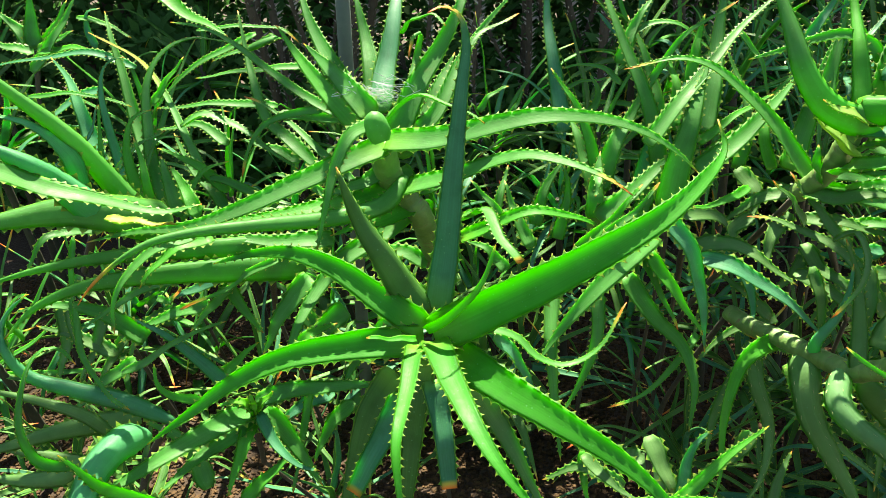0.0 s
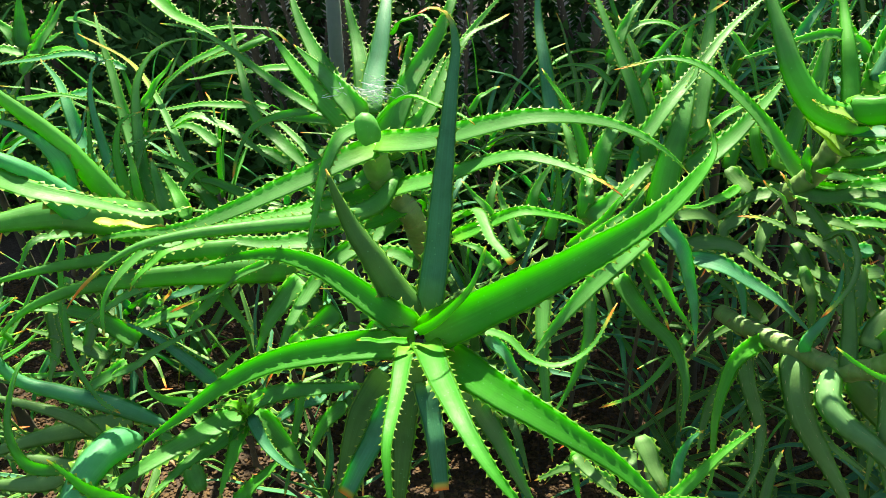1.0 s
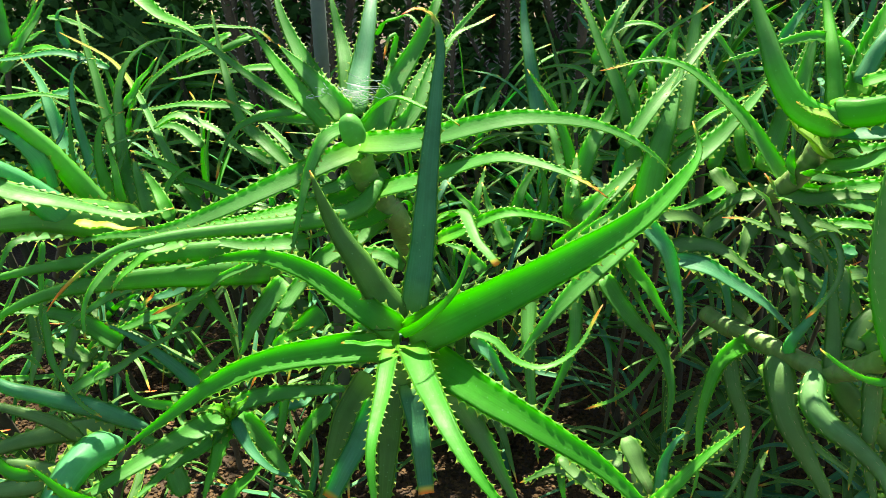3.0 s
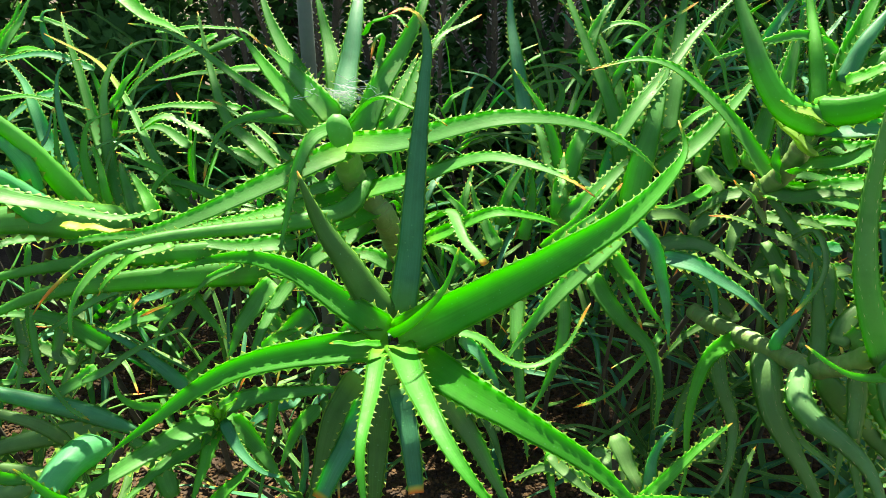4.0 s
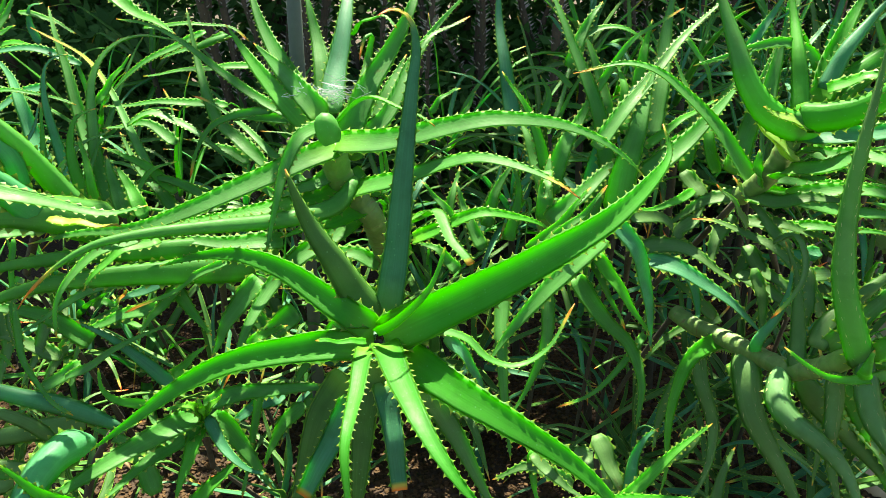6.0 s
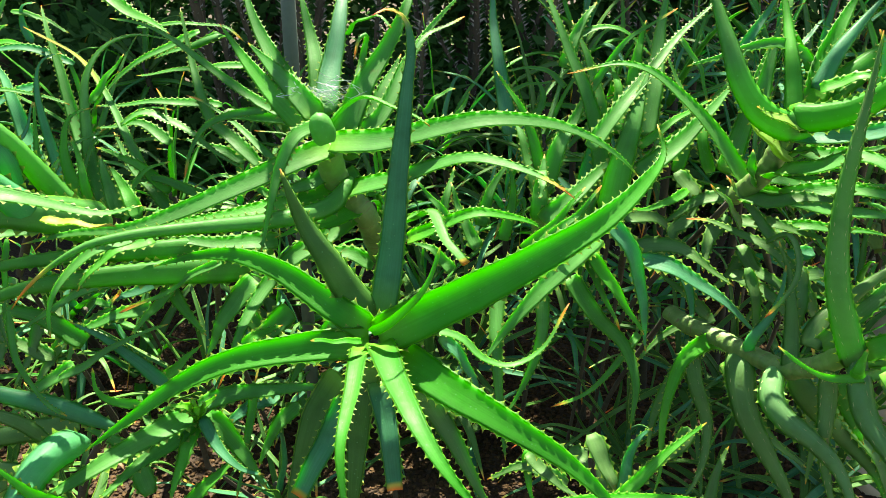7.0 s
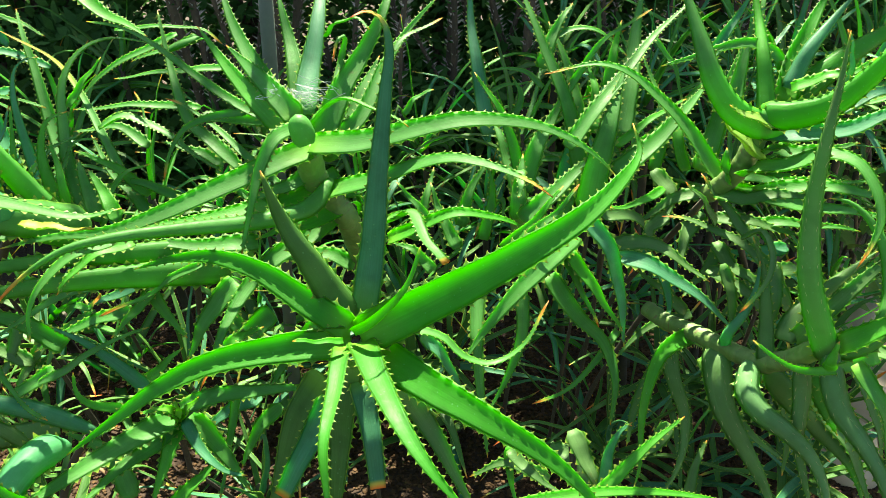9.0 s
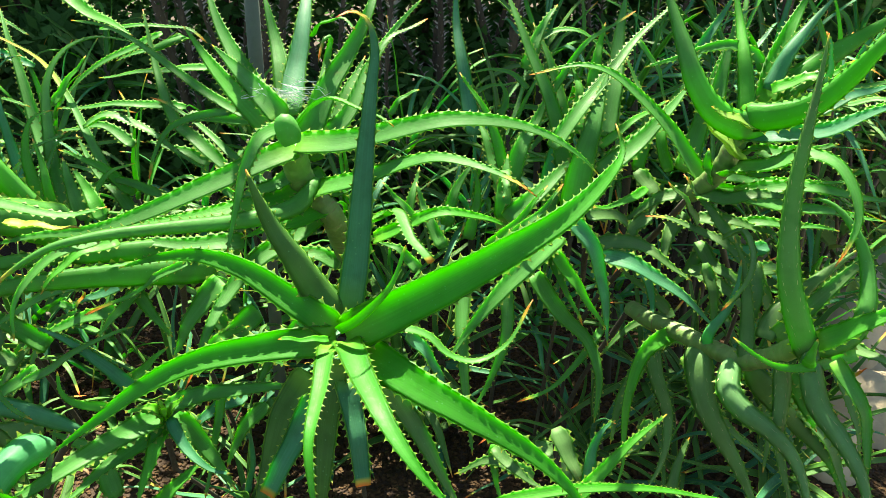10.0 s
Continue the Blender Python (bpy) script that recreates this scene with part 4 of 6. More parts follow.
leaf(aloe_f, 0.037, 20, (0.560, 1.221, 0.634), (0.507, 1.173, 0.675), (0.444, 1.125, 0.665), (0.410, 1.071, 0.620), (0.400, 1.039, 0.551), (0.397, 1.019, 0.508), (0.387, 1.003, 0.476), tone="young", narrow=True, each=True)
leaf(aloe_f, 0.034, 0, (0.489, 1.222, 0.650), (0.493, 1.173, 0.593), (0.510, 1.133, 0.532), (0.505, 1.099, 0.481), (0.486, 1.072, 0.444), (0.458, 1.051, 0.419), tone="dull", narrow=True, prickly=True, under=True, each=True, side=(-0.50, -0.75, 0.45), fat=0.28)
leaf(aloe_f, 0.032, 0, (0.616, 0.979, 0.742), (0.619, 0.961, 0.679), (0.613, 0.941, 0.634), (0.621, 0.916, 0.581), (0.636, 0.888, 0.524), tone="dull", narrow=True, prickly=True, under=True, each=True, side=(-0.50, -0.75, 0.45), fat=0.28)
leaf(aloe_f, 0.031, 0, (0.641, 0.893, 0.798), (0.661, 0.866, 0.767), (0.681, 0.846, 0.726), (0.682, 0.824, 0.678), (0.682, 0.811, 0.627), each=True)
leaf(aloe_f, 0.025, 0, (0.687, 0.967, 0.749), (0.708, 0.919, 0.697), (0.723, 0.885, 0.625), tone="dull", narrow=True)
leaf(aloe_f, 0.039, 0, (0.691, 1.052, 0.624), (0.748, 0.996, 0.558), (0.777, 0.953, 0.471), tone="dull", narrow=True, each=True)
leaf(aloe_f, 0.037, 0, (0.682, 1.009, 0.744), (0.731, 0.971, 0.767), (0.776, 0.920, 0.758), tone="dull", each=True)
leaf(aloe_f, 0.034, 0, (0.637, 1.053, 0.738), (0.702, 1.060, 0.810), (0.761, 1.071, 0.866), (0.835, 1.086, 0.910), tone="dull", each=True)
leaf(aloe_f, 0.024, 0, (0.564, 1.305, 0.648), (0.476, 1.293, 0.624), (0.411, 1.268, 0.569), tone="dull")
leaf(aloe_f, 0.036, 0, (0.659, 1.166, 0.636), (0.689, 1.141, 0.581), (0.699, 1.107, 0.508), (0.689, 1.073, 0.435), tone="dull", each=True)
leaf(aloe_f, 0.037, 0, (0.578, 1.251, 0.580), (0.616, 1.206, 0.508), (0.676, 1.166, 0.447), (0.729, 1.148, 0.408), tone="dull", each=True)
leaf(aloe_f, 0.032, 0, (0.515, 1.305, 0.531), (0.469, 1.272, 0.460), (0.444, 1.226, 0.384), tone="dull", each=True)
leaf(aloe_f, 0.045, 0, (0.604, 1.053, 0.683), (0.644, 1.038, 0.635), (0.697, 1.021, 0.582), (0.754, 0.991, 0.525), (0.775, 0.961, 0.464), tone="dull", narrow=True, under=True, each=True, side=(-0.50, -0.75, 0.45), fat=0.28)
leaf(aloe_f, 0.037, 0, (0.645, 0.995, 0.710), (0.673, 0.979, 0.654), (0.697, 0.968, 0.611), narrow=True, under=True, side=(-0.50, -0.75, 0.45), fat=0.28)
leaf(aloe_f, 0.023, 0, (0.550, 1.114, 0.677), (0.546, 1.098, 0.726), (0.568, 1.096, 0.772), (0.581, 1.103, 0.814), (0.587, 1.121, 0.853), tone="teal", narrow=True, under=True, each=True, side=(-0.50, -0.75, 0.45), fat=0.28)
leaf(aloe_f, 0.029, 0, (0.585, 1.032, 0.708), (0.592, 1.072, 0.772), (0.593, 1.113, 0.836), (0.580, 1.146, 0.884), tone="dull", under=True, each=True, side=(-0.50, -0.75, 0.45), fat=0.28)
leaf(aloe_f, 0.039, 0, (0.620, 1.054, 0.738), (0.649, 1.086, 0.763), (0.720, 1.115, 0.813), (0.803, 1.143, 0.863), tone="dull", under=True, each=True, side=(-0.50, -0.75, 0.45), fat=0.28)
leaf(aloe_f, 0.021, 0, (0.598, 0.884, 0.795), (0.592, 0.874, 0.820), (0.596, 0.875, 0.847), tone="young", under=True, thorns=False, side=(-0.50, -0.75, 0.45), fat=0.28)

aloe_g = aloe("aloe with thin hooked leaves and withered tips", (0, 0, 0))
stem(aloe_g, 0.0039, (0.750, 1.550, -0.010), (0.722, 1.427, 0.319), (0.695, 1.305, 0.648), rings=False, name="old_stalk", mat=OLD)
stem(aloe_g, 0.0063, (0.695, 1.305, 0.648), (0.637, 1.274, 0.773), (0.609, 1.255, 0.827), foot=0.9, rings=False, name="stalk", mat=OLD)
stem(aloe_g, 0.0040, (0.420, 1.620, -0.010), (0.405, 1.498, 0.337), (0.390, 1.377, 0.685), rings=False, name="old_stalk", mat=OLD)
stem(aloe_g, 0.0065, (0.390, 1.377, 0.685), (0.376, 1.315, 0.788), (0.389, 1.296, 0.820), foot=0.9, rings=False, name="stalk", mat=OLD)
leaf(aloe_g, 0.034, 0, (0.664, 1.131, 0.749), (0.621, 1.165, 0.821), (0.587, 1.210, 0.848), (0.547, 1.238, 0.861), (0.505, 1.264, 0.869), (0.466, 1.275, 0.869), tone="dull", tip="red", narrow=True)
leaf(aloe_g, 0.019, 20, (0.569, 1.166, 0.873), (0.592, 1.144, 0.896), (0.600, 1.113, 0.877), (0.583, 1.077, 0.846), (0.555, 1.046, 0.827), (0.522, 1.026, 0.808), tone="dull", tip="red", narrow=True)
leaf(aloe_g, 0.026, 0, (0.597, 1.161, 0.862), (0.566, 1.199, 0.896), (0.544, 1.235, 0.926), (0.519, 1.261, 0.956), tone="dull", tip="red", narrow=True)
leaf(aloe_g, 0.020, 0, (0.558, 1.250, 0.862), (0.526, 1.240, 0.912), (0.488, 1.245, 0.947), tone="dull", tip="red", narrow=True)
leaf(aloe_g, 0.020, 10, (0.470, 1.297, 0.916), (0.432, 1.270, 0.906), (0.389, 1.255, 0.896), (0.347, 1.245, 0.899), tone="young", tip="red", narrow=True)
leaf(aloe_g, 0.039, 0, (0.378, 1.271, 0.812), (0.444, 1.273, 0.817), (0.488, 1.244, 0.803), (0.546, 1.206, 0.768), tone="dull", narrow=True)
leaf(aloe_g, 0.039, 0, (0.373, 1.218, 0.817), (0.432, 1.191, 0.808), (0.486, 1.168, 0.782), (0.544, 1.148, 0.738), (0.578, 1.134, 0.708), tone="teal", narrow=True)
leaf(aloe_g, 0.037, 0, (0.580, 1.292, 0.810), (0.597, 1.256, 0.782), (0.639, 1.224, 0.759), (0.679, 1.209, 0.727), tone="dull", narrow=True)
leaf(aloe_g, 0.035, 0, (0.363, 1.293, 0.860), (0.415, 1.314, 0.857), (0.452, 1.323, 0.830), (0.495, 1.324, 0.784), tone="dull", narrow=True)
leaf(aloe_g, 0.025, 0, (0.585, 1.287, 0.801), (0.565, 1.270, 0.763), (0.533, 1.257, 0.735), (0.511, 1.230, 0.726), tone="dull", narrow=True)
leaf(aloe_g, 0.026, 0, (0.570, 1.220, 0.799), (0.581, 1.187, 0.750), (0.582, 1.166, 0.706), (0.571, 1.149, 0.670), tone="dull", narrow=True)
leaf(aloe_g, 0.032, 0, (0.635, 1.167, 0.826), (0.628, 1.121, 0.775), (0.616, 1.094, 0.716), tone="dull", narrow=True)
leaf(aloe_g, 0.032, 0, (0.587, 1.339, 0.841), (0.658, 1.307, 0.843), (0.750, 1.276, 0.823), tone="dull", narrow=True)
leaf(aloe_g, 0.031, 0, (0.490, 1.312, 0.854), (0.453, 1.301, 0.831), (0.478, 1.282, 0.790), tone="dull", narrow=True)
leaf(aloe_g, 0.042, 0, (0.487, 1.425, 0.906), (0.515, 1.387, 0.873), (0.495, 1.342, 0.822), tone="dull", narrow=True)
leaf(aloe_g, 0.035, 0, (0.720, 1.287, 0.801), (0.658, 1.283, 0.791), (0.593, 1.303, 0.788), tone="teal", narrow=True)
leaf(aloe_g, 0.032, 0, (0.534, 1.261, 0.673), (0.492, 1.279, 0.712), (0.442, 1.306, 0.745), tone="dull", narrow=True)
leaf(aloe_g, 0.035, 0, (0.575, 1.331, 0.895), (0.531, 1.348, 0.883), (0.490, 1.357, 0.856), (0.448, 1.360, 0.815), tone="dull", narrow=True)
leaf(aloe_g, 0.038, 0, (0.562, 1.334, 0.854), (0.523, 1.296, 0.820), (0.506, 1.252, 0.772), tone="dull", narrow=True)
leaf(aloe_g, 0.032, 0, (0.650, 1.377, 0.922), (0.580, 1.335, 0.904), (0.536, 1.295, 0.865), tone="dull", narrow=True)
leaf(aloe_g, 0.037, 0, (0.557, 1.252, 0.772), (0.589, 1.226, 0.763), (0.630, 1.191, 0.736), (0.655, 1.162, 0.697), tone="dull", narrow=True)
leaf(aloe_g, 0.034, 0, (0.756, 1.297, 0.750), (0.678, 1.266, 0.754), (0.618, 1.235, 0.735), (0.577, 1.209, 0.680), tone="dull", narrow=True)
leaf(aloe_g, 0.032, 0, (0.439, 1.315, 0.788), (0.478, 1.288, 0.754), (0.496, 1.252, 0.702), (0.487, 1.226, 0.670), tone="teal", narrow=True)

aloe_h = aloe("low aloe with short leaves close to the gravel", (0, 0, 0))
stem(aloe_h, 0.0039, (0.300, 1.250, -0.010), (0.311, 1.161, 0.187), (0.322, 1.071, 0.384), rings=False, name="old_stalk", mat=OLD)
stem(aloe_h, 0.0062, (0.322, 1.071, 0.384), (0.296, 1.054, 0.465), (0.293, 1.082, 0.503), foot=0.9, rings=False, name="stalk", mat=OLD)
leaf(aloe_h, 0.029, 0, (0.283, 0.947, 0.473), (0.351, 0.976, 0.534), (0.402, 1.003, 0.569), (0.467, 1.031, 0.605), tone="young", narrow=True)
leaf(aloe_h, 0.028, 0, (0.335, 0.999, 0.465), (0.345, 1.030, 0.532), (0.365, 1.045, 0.564), (0.386, 1.051, 0.579), tone="teal", narrow=True)
leaf(aloe_h, 0.039, 0, (0.291, 1.087, 0.536), (0.315, 1.034, 0.495), (0.342, 0.991, 0.448), tone="dull", narrow=True)
leaf(aloe_h, 0.019, 0, (0.147, 0.814, 0.623), (0.283, 0.814, 0.643), (0.394, 0.821, 0.627), (0.496, 0.824, 0.602), tone="young", narrow=True)
leaf(aloe_h, 0.028, 0, (0.242, 1.011, 0.491), (0.167, 1.023, 0.519), (0.105, 1.014, 0.498), tone="dull", narrow=True)
leaf(aloe_h, 0.024, 0, (0.165, 0.993, 0.571), (0.201, 0.952, 0.555), (0.246, 0.922, 0.537), tone="dull", narrow=True)
leaf(aloe_h, 0.019, 0, (0.171, 1.035, 0.543), (0.174, 1.015, 0.500), (0.184, 0.995, 0.457), tone="young", narrow=True)
leaf(aloe_h, 0.036, 0, (0.503, 1.172, 0.482), (0.471, 1.154, 0.444), (0.408, 1.141, 0.415), tone="dull", narrow=True)
leaf(aloe_h, 0.025, 0, (0.523, 1.086, 0.370), (0.544, 1.117, 0.435), (0.576, 1.158, 0.453), tone="dull", narrow=True)
leaf(aloe_h, 0.042, 0, (0.270, 1.154, 0.444), (0.316, 1.117, 0.435), (0.342, 1.071, 0.384), tone="dull", narrow=True)

aloe_j = aloe("spreading aloe with long thick arching leaves", (0, 0, 0))
stem(aloe_j, 0.0046, (-0.400, 1.700, -0.010), (-0.412, 1.546, 0.294), (-0.424, 1.392, 0.598), rings=False, name="old_stalk", mat=OLD)
stem(aloe_j, 0.0074, (-0.424, 1.392, 0.598), (-0.397, 1.270, 0.763), (-0.427, 1.224, 0.830), foot=0.9, rings=False, name="stalk", mat=OLD)
stem(aloe_j, 0.0048, (-0.750, 1.650, -0.010), (-0.757, 1.478, 0.361), (-0.764, 1.306, 0.732), rings=False, name="old_stalk", mat=OLD)
stem(aloe_j, 0.0077, (-0.764, 1.306, 0.732), (-0.669, 1.209, 0.870), (-0.608, 1.150, 0.950), foot=0.9, rings=False, name="stalk", mat=OLD)
leaf(aloe_j, 0.042, 0, (-0.558, 1.170, 0.895), (-0.589, 1.147, 0.966), (-0.630, 1.111, 1.059), (-0.670, 1.082, 1.121), (-0.720, 1.053, 1.182), (-0.769, 1.034, 1.218), fat=0.75, under=True, side=(0.45, -0.72, 0.52))
leaf(aloe_j, 0.037, 0, (-0.626, 1.111, 0.965), (-0.625, 1.103, 1.017), (-0.641, 1.089, 1.061), (-0.662, 1.068, 1.089), (-0.701, 1.045, 1.114), tone="frost")
leaf(aloe_j, 0.052, 0, (-0.596, 1.083, 0.948), (-0.622, 1.051, 1.001), (-0.636, 1.014, 1.042), (-0.666, 0.994, 1.073), (-0.722, 0.982, 1.099), tone="frost", fat=0.75, under=True, side=(0.45, -0.72, 0.52))
leaf(aloe_j, 0.046, 15, (-0.702, 0.939, 1.078), (-0.661, 0.963, 1.054), (-0.624, 0.986, 1.029), (-0.572, 1.000, 1.005), (-0.525, 1.025, 0.982), (-0.471, 1.042, 0.967), (-0.418, 1.057, 0.971))
leaf(aloe_j, 0.081, 0, (-0.530, 1.188, 0.882), (-0.579, 1.083, 0.947), (-0.647, 1.062, 0.955), (-0.714, 1.025, 0.955), (-0.784, 0.997, 0.949), under=True, side=(0.45, -0.72, 0.52), fat=0.28)
leaf(aloe_j, 0.026, 0, (-0.664, 1.207, 0.865), (-0.716, 1.183, 0.868), (-0.739, 1.147, 0.863), (-0.761, 1.125, 0.817))
leaf(aloe_j, 0.045, 10, (-0.276, 1.255, 0.811), (-0.365, 1.207, 0.835), (-0.441, 1.156, 0.853), (-0.532, 1.132, 0.857), (-0.638, 1.094, 0.858), (-0.712, 1.056, 0.855), (-0.783, 1.025, 0.841), under=True, side=(0.45, -0.72, 0.52), fat=0.28)
leaf(aloe_j, 0.050, 10, (-0.310, 1.213, 0.795), (-0.420, 1.124, 0.829), (-0.529, 1.089, 0.835), (-0.623, 1.050, 0.834), (-0.689, 1.016, 0.814), (-0.736, 0.994, 0.771), under=True, side=(0.45, -0.72, 0.52), fat=0.28)
leaf(aloe_j, 0.038, 0, (-0.397, 1.203, 0.808), (-0.474, 1.184, 0.774), (-0.559, 1.166, 0.744), tone="teal")
leaf(aloe_j, 0.014, 0, (-0.542, 1.117, 0.778), (-0.519, 1.116, 0.774), (-0.502, 1.127, 0.795), tip="orange")
leaf(aloe_j, 0.016, 10, (-0.337, 1.140, 0.841), (-0.378, 1.133, 0.824), (-0.429, 1.118, 0.793), (-0.503, 1.105, 0.764), tip="brown")
leaf(aloe_j, 0.024, 0, (-0.449, 1.093, 0.906), (-0.510, 1.054, 0.892), (-0.538, 1.021, 0.869), (-0.557, 1.000, 0.824), (-0.556, 0.984, 0.789))
leaf(aloe_j, 0.027, 0, (-0.440, 1.138, 0.882), (-0.490, 1.102, 0.876), (-0.519, 1.071, 0.856), (-0.538, 1.058, 0.829), tone="young")
leaf(aloe_j, 0.026, 0, (-0.441, 1.193, 0.764), (-0.477, 1.165, 0.728), (-0.509, 1.150, 0.695))
leaf(aloe_j, 0.026, 0, (-0.450, 1.202, 0.759), (-0.418, 1.183, 0.718), (-0.385, 1.167, 0.684))
leaf(aloe_j, 0.044, 0, (-0.288, 1.155, 0.800), (-0.333, 1.131, 0.749), (-0.374, 1.115, 0.669))
leaf(aloe_j, 0.024, 30, (-0.561, 1.040, 0.956), (-0.513, 1.037, 0.951), (-0.453, 1.036, 0.947), tone="yellow", narrow=True)
leaf(aloe_j, 0.039, 0, (-0.258, 1.219, 0.843), (-0.340, 1.199, 0.847), (-0.430, 1.182, 0.858), (-0.477, 1.179, 0.851))
leaf(aloe_j, 0.021, 0, (-0.766, 1.079, 0.719), (-0.765, 1.051, 0.778), (-0.729, 1.038, 0.817), (-0.702, 1.025, 0.834))
leaf(aloe_j, 0.035, 0, (-0.351, 1.179, 0.615), (-0.310, 1.200, 0.661), (-0.259, 1.209, 0.680), tone="young")
leaf(aloe_j, 0.031, 0, (-0.490, 1.178, 0.567), (-0.447, 1.177, 0.611), (-0.401, 1.177, 0.658), tone="young")
leaf(aloe_j, 0.053, 0, (-0.252, 1.263, 0.678), (-0.310, 1.242, 0.633), (-0.374, 1.219, 0.582))
leaf(aloe_j, 0.041, 0, (-0.147, 1.218, 0.698), (-0.190, 1.217, 0.651), (-0.236, 1.221, 0.587), (-0.259, 1.207, 0.533))
leaf(aloe_j, 0.039, 0, (-0.643, 1.256, 0.612), (-0.710, 1.254, 0.663), (-0.780, 1.234, 0.697), (-0.857, 1.198, 0.699))
leaf(aloe_j, 0.033, 0, (-0.664, 1.237, 0.573), (-0.729, 1.215, 0.534), (-0.794, 1.185, 0.475))
leaf(aloe_j, 0.035, 0, (-0.469, 1.274, 0.773), (-0.552, 1.261, 0.745), (-0.645, 1.248, 0.716), (-0.738, 1.200, 0.661))
leaf(aloe_j, 0.033, 0, (-0.529, 1.309, 0.658), (-0.616, 1.300, 0.638), (-0.714, 1.277, 0.589))
leaf(aloe_j, 0.036, 0, (-0.099, 1.301, 0.759), (-0.152, 1.310, 0.779), (-0.215, 1.308, 0.774), (-0.268, 1.297, 0.750))
leaf(aloe_j, 0.033, 0, (-0.343, 1.305, 0.648), (-0.288, 1.277, 0.589), (-0.201, 1.263, 0.559))
leaf(aloe_j, 0.033, 0, (-0.634, 1.394, 0.603), (-0.704, 1.377, 0.566), (-0.739, 1.342, 0.493), tone="dull")
leaf(aloe_j, 0.029, 0, (-0.817, 1.377, 0.685), (-0.840, 1.348, 0.623), (-0.817, 1.310, 0.541), tone="dull")

aloe_k = aloe("aloe with slender curling blue-green leaves", (0, 0, 0))
stem(aloe_k, 0.0038, (-0.750, 2.000, -0.010), (-0.712, 1.760, 0.314), (-0.673, 1.520, 0.638), rings=False, name="old_stalk", mat=OLD)
stem(aloe_k, 0.0062, (-0.673, 1.520, 0.638), (-0.605, 1.378, 0.807), (-0.591, 1.345, 0.878), foot=0.9, rings=False, name="stalk", mat=OLD)
stem(aloe_k, 0.0035, (-0.350, 2.100, -0.010), (-0.343, 1.873, 0.389), (-0.336, 1.646, 0.789), rings=False, name="old_stalk", mat=OLD)
stem(aloe_k, 0.0057, (-0.336, 1.646, 0.789), (-0.287, 1.496, 0.940), foot=0.9, rings=False, name="stalk", mat=OLD)
stem(aloe_k, 0.0048, (-1.200, 2.300, -0.010), (-1.210, 2.177, 0.417), (-1.220, 2.054, 0.844), rings=False, name="old_stalk", mat=OLD)
stem(aloe_k, 0.0077, (-1.220, 2.054, 0.844), (-1.209, 2.064, 0.936), (-1.203, 2.076, 1.009), foot=0.9, rings=False, name="stalk", mat=OLD)
leaf(aloe_k, 0.034, 20, (-0.601, 1.344, 0.850), (-0.639, 1.413, 0.952), (-0.659, 1.494, 1.054), (-0.630, 1.542, 1.110), (-0.582, 1.573, 1.130), (-0.510, 1.599, 1.114), narrow=True)
leaf(aloe_k, 0.022, 10, (-0.241, 1.365, 1.015), (-0.317, 1.411, 1.042), (-0.411, 1.475, 1.084), (-0.496, 1.529, 1.130), (-0.561, 1.571, 1.148), (-0.634, 1.596, 1.154), narrow=True)
leaf(aloe_k, 0.042, 0, (-0.729, 1.784, 1.204), (-0.665, 1.741, 1.159), (-0.593, 1.697, 1.135), (-0.540, 1.657, 1.119), tone="young", narrow=True)
leaf(aloe_k, 0.014, 0, (-0.636, 1.743, 1.115), (-0.562, 1.746, 1.122), (-0.451, 1.745, 1.119), (-0.405, 1.732, 1.091), tip="red", narrow=True)
leaf(aloe_k, 0.023, 0, (-0.521, 1.435, 0.809), (-0.581, 1.515, 0.862), (-0.646, 1.602, 0.930), (-0.719, 1.707, 0.990), (-0.818, 1.819, 1.042), (-0.949, 1.875, 1.090), tip="tan", narrow=True)
leaf(aloe_k, 0.045, 0, (-0.761, 1.455, 0.853), (-0.818, 1.540, 0.917), (-0.858, 1.592, 0.982), (-0.899, 1.647, 1.028), (-0.955, 1.697, 1.065), tone="frost", narrow=True)
leaf(aloe_k, 0.030, 10, (-0.658, 1.347, 0.834), (-0.709, 1.422, 0.901), (-0.736, 1.457, 0.975), (-0.752, 1.488, 1.042), (-0.750, 1.507, 1.082), (-0.731, 1.514, 1.098), (-0.706, 1.515, 1.101), tone="frost", narrow=True)
leaf(aloe_k, 0.036, 0, (-0.757, 1.662, 0.823), (-0.818, 1.760, 0.916), (-0.859, 1.824, 1.004), (-0.900, 1.888, 1.071), (-0.943, 1.969, 1.127), narrow=True)
leaf(aloe_k, 0.015, 0, (-0.960, 1.581, 1.005), (-0.843, 1.584, 1.010), (-0.736, 1.573, 0.987), narrow=True)
leaf(aloe_k, 0.025, 0, (-0.735, 1.672, 0.963), (-0.696, 1.699, 1.021), (-0.663, 1.718, 1.061), tone="young", narrow=True)
leaf(aloe_k, 0.019, 20, (-0.294, 1.392, 1.026), (-0.363, 1.419, 1.013), (-0.416, 1.408, 0.989), (-0.442, 1.390, 0.951), (-0.453, 1.368, 0.903), tip="red", narrow=True)
leaf(aloe_k, 0.020, 0, (-0.228, 1.317, 0.911), (-0.316, 1.394, 0.958), (-0.387, 1.465, 0.993), (-0.439, 1.506, 1.010), (-0.481, 1.532, 1.017), tip="red", narrow=True)
leaf(aloe_k, 0.026, 20, (-0.631, 1.555, 0.949), (-0.585, 1.566, 0.972), (-0.538, 1.561, 0.962), (-0.433, 1.488, 0.924), (-0.359, 1.422, 0.901), narrow=True)
leaf(aloe_k, 0.029, 0, (-0.614, 1.307, 0.843), (-0.631, 1.310, 0.897), (-0.654, 1.345, 0.971), (-0.646, 1.365, 1.015), (-0.616, 1.392, 1.026), tone="young", narrow=True)
